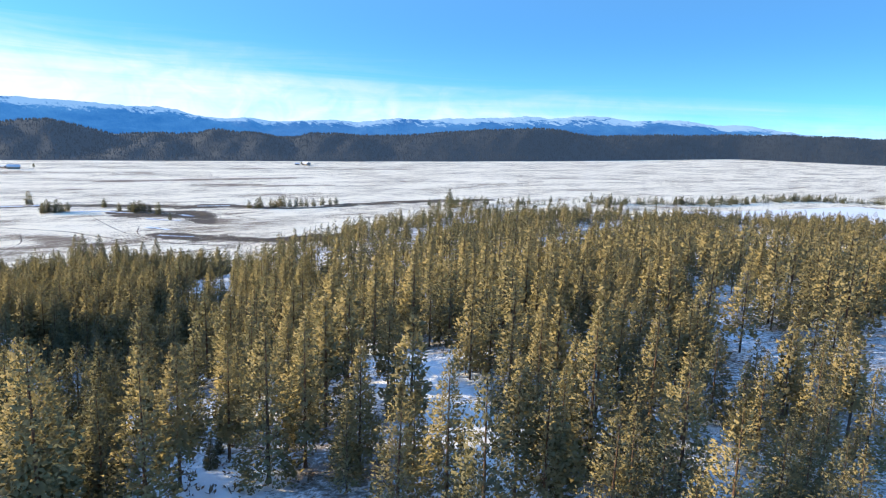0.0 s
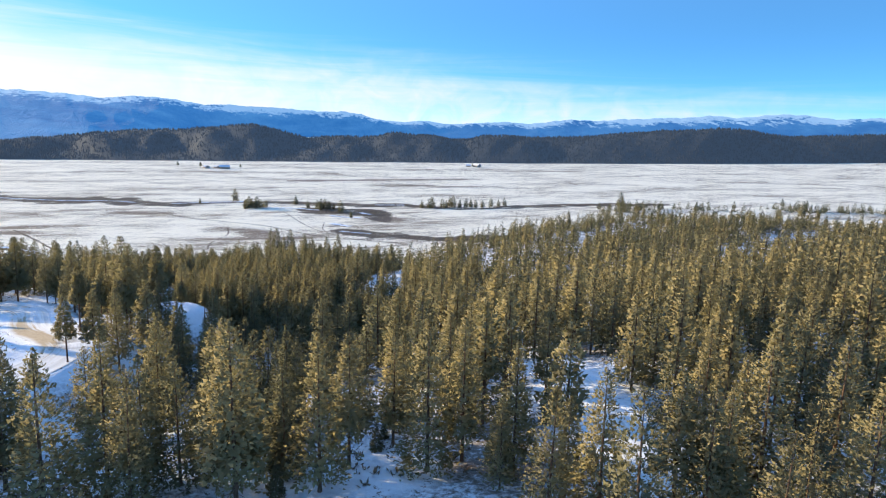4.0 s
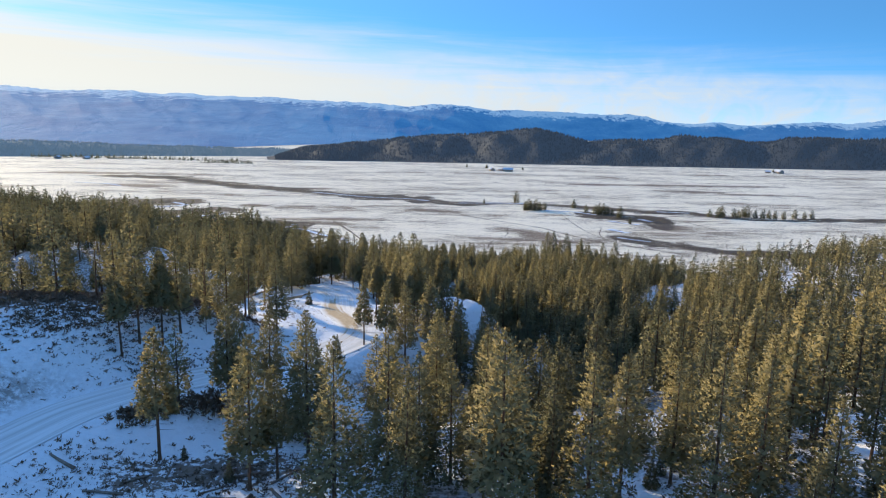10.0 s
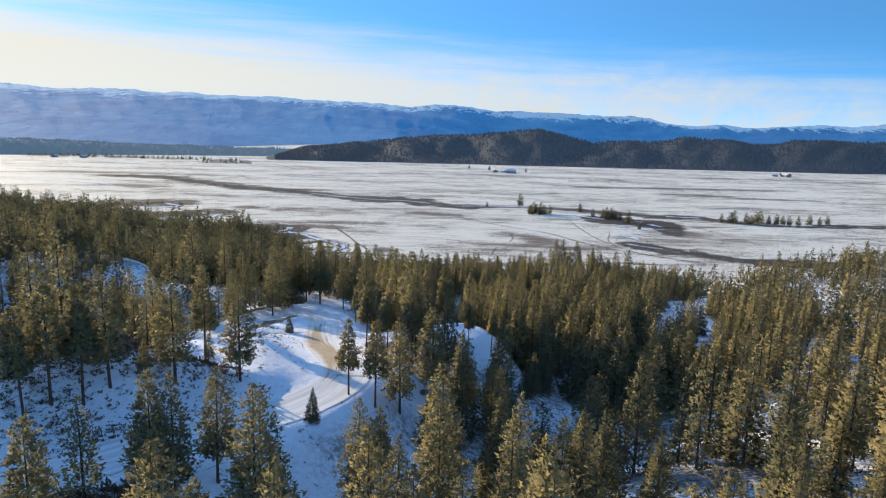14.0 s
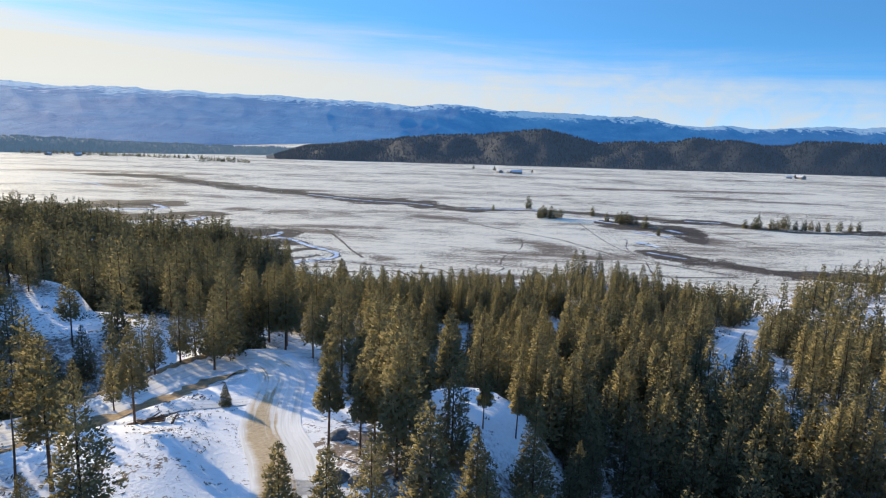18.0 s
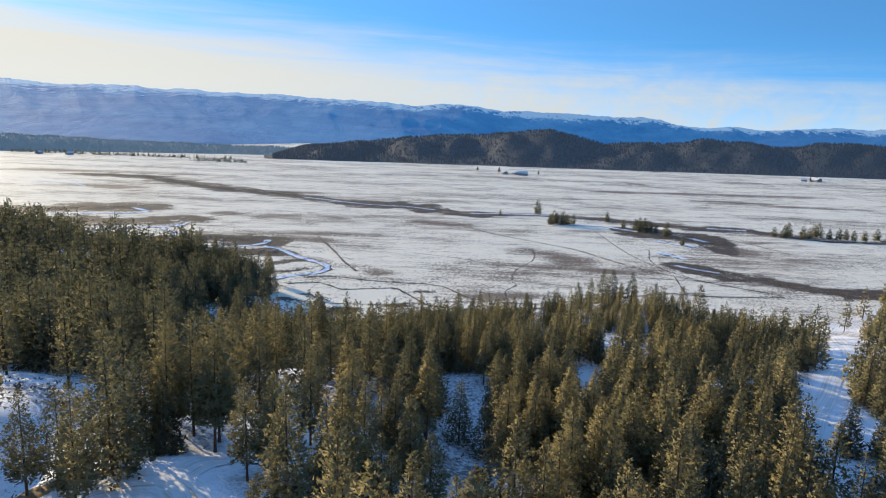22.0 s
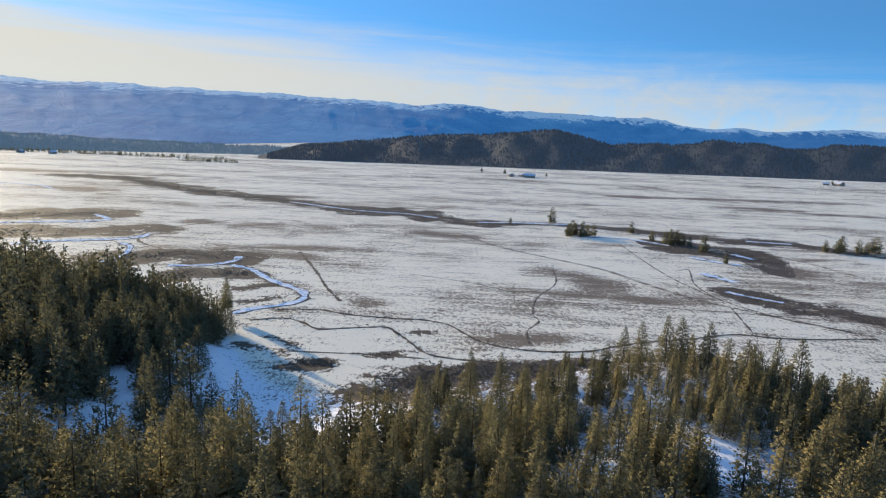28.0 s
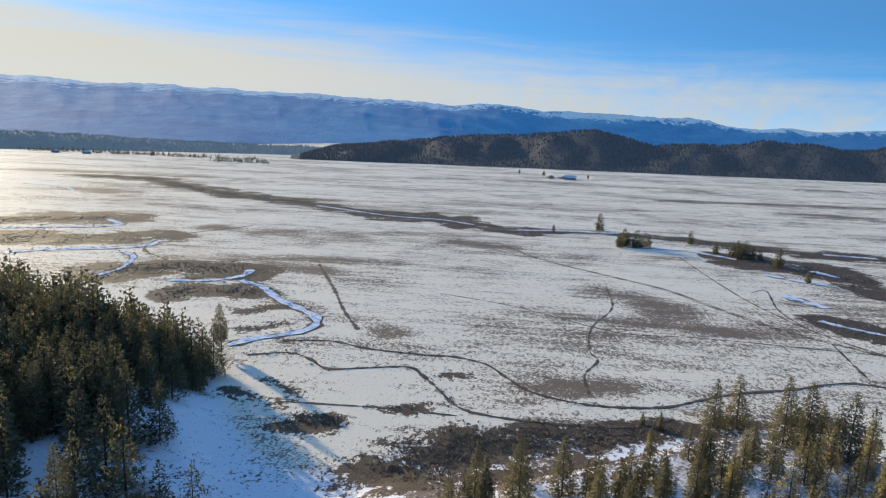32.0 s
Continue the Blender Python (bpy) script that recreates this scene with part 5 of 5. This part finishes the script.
def small_tree(k, name, label, mat):
    tv, tf, leaf, tips, mt, h = near_kinds[k] if k != 9 else (*ROUND, 1, 10.0)
    root = tagged(new(name), label, "tree", "trees of the meadow")
    part("trunk", mesh_of("trunk", tv, tf, [M_BARK], flat=False), root, "dark bark trunk")
    part("crown", mesh_of("crown", leaf, tri_index(len(leaf) // 3), [M_FOL[mat]], {"tint": np.zeros(len(leaf))}, flat=False, normals=crown_normals(leaf, 0.1 * h, h)), root, "dark green needle crown")
    return root


def place_trees(k, name, label, spots, mat=1, low=1.0):
    """spots: x, y and height."""
    first = None
    for n, (x, y, h) in enumerate(spots):
        s = h / (KINDS[k][0] if k != 9 else 10.0)
        m = Matrix.LocRotScale((x, y, float(height(x, y))), Euler((0, 0, n * 1.9)), (s * low, s * low, s))
        if first is None:
            first = small_tree(k, name, label, mat)
            first.matrix_basis = m
        else:
            copy_thing(first, m @ unscaled(first))


place_trees(9, "meadow_pine", "dark pine with a broad crown standing alone in the snowy meadow", [(83, 692, 13), (48, 679, 5), (137, 652, 9), (141, 616, 8), (162, 543, 6), (164, 581, 11), (310, 592, 8), (472, 560, 17), (625, 455, 16), (655, 458, 9)], 1, 1.0)
place_trees(9, "meadow_fir", "dark bushy conifer in a clump beside the creek", [(84, 624, 9), (88, 630, 11), (91, 632, 9), (95, 627, 11), (99, 630, 8), (104, 632, 8), (86, 633, 8), (93, 624, 7), (148, 607, 9), (152, 609, 10), (156, 609, 10), (159, 606, 8), (150, 603, 7), (163, 604, 6)], 1, 1.15)
place_trees(9, "meadow_spruce", "dark conifer in a row along the far creek", [(253, 600, 8), (260, 597, 10), (266, 603, 11), (276, 601, 9), (278, 596, 8), (286, 603, 10), (290, 604, 11), (294, 597, 8), (300, 594, 9), (307, 597, 8), (318, 592, 8), (331, 597, 9), (342, 600, 7), (350, 602, 8)], 1, 1.1)
place_trees(5, "fir_sapling", "small green fir sapling growing out of the snow", [(9, 66, 3), (11, 62, 4), (24, 66, 2.4), (22, 63, 3.2), (26, 69, 2), (16, 75, 3), (-26, 66, 1.6), (3, 71, 2.6), (-28.4, 143.6, 3.4), (-20, 62, 2.2), (31, 70, 3.5), (40, 48, 3), (52, 45, 4), (-40, 108, 3)], 1, 1.2)


def cylinder(rng, p, q, r0, r1, k=7):
    """A rough round log from p to q, as vertices and faces."""
    p, q = np.array(p, float), np.array(q, float)
    d = (q - p) / np.linalg.norm(q - p)
    a = np.cross(d, (0.1, 0.2, 1.0))
    a /= np.linalg.norm(a)
    b = np.cross(d, a)
    rows = []
    for t in (0.0, 0.0, 0.35, 0.7, 1.0, 1.0):
        c = p + (q - p) * t + rng.normal(0, 0.02, 3)
        r = r0 + (r1 - r0) * t
        ang = np.arange(k) * 6.283 / k
        rows.append(c + r * (np.cos(ang)[:, None] * a + np.sin(ang)[:, None] * b) * rng.uniform(0.88, 1.1, (k, 1)))
    rows[0] = np.repeat(p[None], k, 0) + (rows[0] - p) * 0.05
    rows[-1] = np.repeat(q[None], k, 0) + (rows[-1] - q) * 0.05
    v = np.vstack(rows)
    f = [(i * k + j, i * k + (j + 1) % k, (i + 1) * k + (j + 1) % k, (i + 1) * k + j) for i in range(5) for j in range(k)]
    return v, np.array(f)


def build_logs():
    rng = np.random.default_rng(17)
    for x0, y0, n in ((-30, 61, 4), (-13, 58, 3), (-50, 96, 4), (-20, 62, 3), (-58, 88, 4), (-66, 88, 4), (14, 64, 2), (-44, 97, 3), (-76, 86, 3), (-36, 105, 3), (-9, 65, 3), (-24, 59, 3)):
        for _ in range(n):
            x, y = x0 + rng.normal(0, 3.5), y0 + rng.normal(0, 2.2)
            a, ln, r = rng.uniform(0, 3.1), rng.uniform(2.0, 5.5), rng.uniform(0.09, 0.22)
            x1, y1 = x + ln * math.cos(a), y + ln * math.sin(a)
            v, f = cylinder(rng, (x, y, height(x, y) + r * 0.7), (x1, y1, height(x1, y1) + r * 0.6), r, r * 0.6)
            tagged(new("fallen_log", mesh_of("fallen_log", v, f, [M_LOG], flat=False)), "weathered grey fallen log lying on snow", "log", "logs on the slope")
    # a heap of cut logs and slash beside the bend
    root = tagged(new("slash_pile"), "heap of dark cut logs and slash beside the road bend", "log pile")
    for n in range(16):
        x, y = -34.5 + rng.normal(0, 1.6), 135 + rng.normal(0, 0.9)
        a, ln, r = rng.normal(0.5, 0.45), rng.uniform(1.6, 3.6), rng.uniform(0.08, 0.16)
        z = height(x, y) + 0.1 + 0.5 * rng.uniform(0, 1)
        v, f = cylinder(rng, (x - ln / 2 * math.cos(a), y - ln / 2 * math.sin(a), z - 0.2), (x + ln / 2 * math.cos(a), y + ln / 2 * math.sin(a), z + rng.uniform(-0.2, 0.25)), r, r * 0.7)
        part("log", mesh_of("log", v, f, [M_BARK], flat=False), root)
    # standing dead stem on the slope's edge
    for x, y, h in ((-30.5, 105.3, 8.5), (-35.9, 100.8, 6.0), (-50, 96, 7.0)):
        g = float(height(x, y))
        v, f = cylinder(rng, (x, y, g - 0.2), (x + 0.15, y, g + h), 0.14, 0.05)
        tagged(new("dead_snag", mesh_of("dead_snag", v, f, [M_BARK], flat=False)), "thin dead tree stem standing in snow", "snag")


def build_stones():
    rng = np.random.default_rng(23)
    spots = [(-11.6, 133, 1.1), (-9.5, 121, 0.95), (-7.8, 120.2, 0.8), (-6.4, 121.5, 0.5), (-11, 119.5, 0.45), (-4, 120, 0.7), (-2, 117.5, 0.6), (1.5, 118, 0.6), (3.5, 112, 1.3), (6, 109, 0.9), (2, 107, 0.7), (5, 114, 0.6), (-5, 123, 0.4), (8, 113, 0.5)]
    for x, y, r in spots:
        bm = bmesh.new()
        bmesh.ops.create_icosphere(bm, subdivisions=3, radius=1.0)
        sx, sy, sz = r * rng.uniform(0.9, 1.3), r * rng.uniform(0.8, 1.1), r * rng.uniform(0.6, 0.85)
        o = rng.uniform(0, 50, 3)
        for vt in bm.verts:
            k = 1 + 0.30 * noise.noise(Vector(o) + vt.co * 1.1) + 0.10 * noise.noise(Vector(o) + vt.co * 3.3)
            vt.co = Vector((vt.co.x * sx * k, vt.co.y * sy * k, vt.co.z * sz * k))
        me = bpy.data.meshes.new("boulder")
        bm.to_mesh(me)
        bm.free()
        me.materials.append(M_ROCK)
        ob = tagged(new("boulder", me), "rounded grey granite boulder half sunk in snow", "boulder", "boulders below the bend")
        ob.matrix_basis = pose(x, y, float(height(x, y)) + sz * 0.35, 0, 0, float(rng.uniform(0, 360)))


def house(x, y, w, d, h, turn, name, label):
    """A small far building with walls, a pitched roof, door and windows."""
    root = tagged(new(name), label, "building", "farm buildings across the meadow")
    root.matrix_basis = pose(x, y, float(height(x, y)), 0, 0, turn)
    rise = w * 0.3

    def box(nm, x0, x1, y0, y1, z0, z1, mt, par, lab=""):
        v = [(a, b, c) for a in (x0, x1) for b in (y0, y1) for c in (z0, z1)]
        f = [(0, 1, 3, 2), (4, 6, 7, 5), (0, 4, 5, 1), (2, 3, 7, 6), (0, 2, 6, 4), (1, 5, 7, 3)]
        return part(nm, mesh_of(nm, v, f, [mt]), par, lab)

    v = [(-w / 2, -d / 2, 0), (w / 2, -d / 2, 0), (w / 2, -d / 2, h), (0, -d / 2, h + rise), (-w / 2, -d / 2, h)]
    v += [(a, d / 2, c) for a, b, c in v]
    me = bpy.data.meshes.new("wall")
    me.from_pydata(v, [], [(0, 1, 2, 3, 4), (9, 8, 7, 6, 5), (0, 5, 6, 1), (1, 6, 7, 2), (4, 9, 5, 0)])
    me.materials.append(M_WALL)
    part("wall", me, root, "weathered timber wall")
    for sgn in (-1, 1):
        o, t = 0.5, 0.25
        a, b = (sgn * (w / 2 + o), h - o * 0.6), (0.0, h + rise)
        v = [(a[0], -d / 2 - o, a[1]), (b[0], -d / 2 - o, b[1]), (b[0], d / 2 + o, b[1]), (a[0], d / 2 + o, a[1])]
        v += [(p, q, r + t) for p, q, r in v]
        f = [(0, 1, 2, 3), (4, 7, 6, 5), (0, 4, 5, 1), (1, 5, 6, 2), (2, 6, 7, 3), (3, 7, 4, 0)]
        part("roof", mesh_of("roof", v, f, [M_ROOF]), root, "snow-covered metal roof slope")
    box("door", -0.8, 0.8, -d / 2 - 0.08, -d / 2 + 0.02, 0, 2.1, M_BARK, root, "dark plank door")
    for k in (-1, 1):
        box("window", k * w * 0.32 - 0.6, k * w * 0.32 + 0.6, -d / 2 - 0.07, -d / 2 + 0.02, 1.1, 2.2, M_ICE, root, "dark glazed window")


build_logs()
build_stones()
for x, y, w, d, h, turn, name, label in ((707, 1352, 12, 16, 4.5, 20, "barn", "pale grey barn with a snowy roof below the hills"), (690, 1362, 8, 10, 3.2, 60, "farmhouse", "small brown farmhouse with a snowy roof"),
                                         (102, 1256, 9, 12, 3.2, 15, "farmhouse", "small brown farmhouse with a snowy roof"), (132, 1243, 10, 18, 4, 80, "barn", "long low barn with a snowy roof"),
                                         (120, 1262, 6, 8, 3, 40, "shed", "small weathered shed in the snow"), (724, 1376, 8, 9, 3, 30, "shed", "small weathered shed in the snow"), (-750, 1394, 9, 12, 3.4, -20, "farmhouse", "small far farmhouse with a snowy roof"),
                                         (-810, 1393, 9, 14, 3.4, 10, "barn", "far pale barn with a snowy roof")):
    house(x, y, w, d, h, turn, name, label)
place_trees(4, "farm_pine", "dark pine beside the far farm buildings", [(92, 1258, 12), (56, 1307, 10), (140, 1250, 7), (160, 1246, 9), (695, 1350, 9), (715, 1365, 11), (-451, 1301, 8), (-423, 1368, 9)], 1, 1.5)


def build_edge_woods():
    """Trees in a belt beyond the lake and along the meadow's far margin."""
    rng = np.random.default_rng(77)
    spots = []
    for pts, wid, n, lo, hi in (([(640, 500), (732, 461), (808, 426), (944, 414), (1027, 394), (1100, 320)], 22, 230, 7, 14), ([(-480, 1330), (-430, 1345), (-380, 1330)], 30, 60, 5, 9), ([(-900, 1440), (-700, 1440), (-450, 1430)], 40, 240, 5, 10),
                                ([(420, 520), (500, 540), (600, 500)], 16, 60, 7, 13)):
        x, y = along(rng, pts, wid, n, 6)
        spots.append(np.stack([x, y, rng.uniform(lo, hi, n)], -1))
    p = np.vstack(spots)
    vs, ts = [], []
    for k, (x, y, h) in enumerate(p):
        leaf = far_kinds[k % 8][2]
        s = h / KINDS[k % 8][0]
        vs.append(leaf * np.array([s * 1.3, s * 1.3, s]) + np.array([x, y, float(height(x, y)) - 0.8]))
        ts.append(np.full(len(leaf), rng.uniform(0, 0.5)))
    v = np.vstack(vs)
    tagged(new("edge_woods", mesh_of("edge_woods", v, tri_index(len(v) // 3), [M_FOL[1]], {"tint": np.concatenate(ts)})), "dark conifers in belts along the meadow's far margin", "woods", kind="stuff")


build_edge_woods()
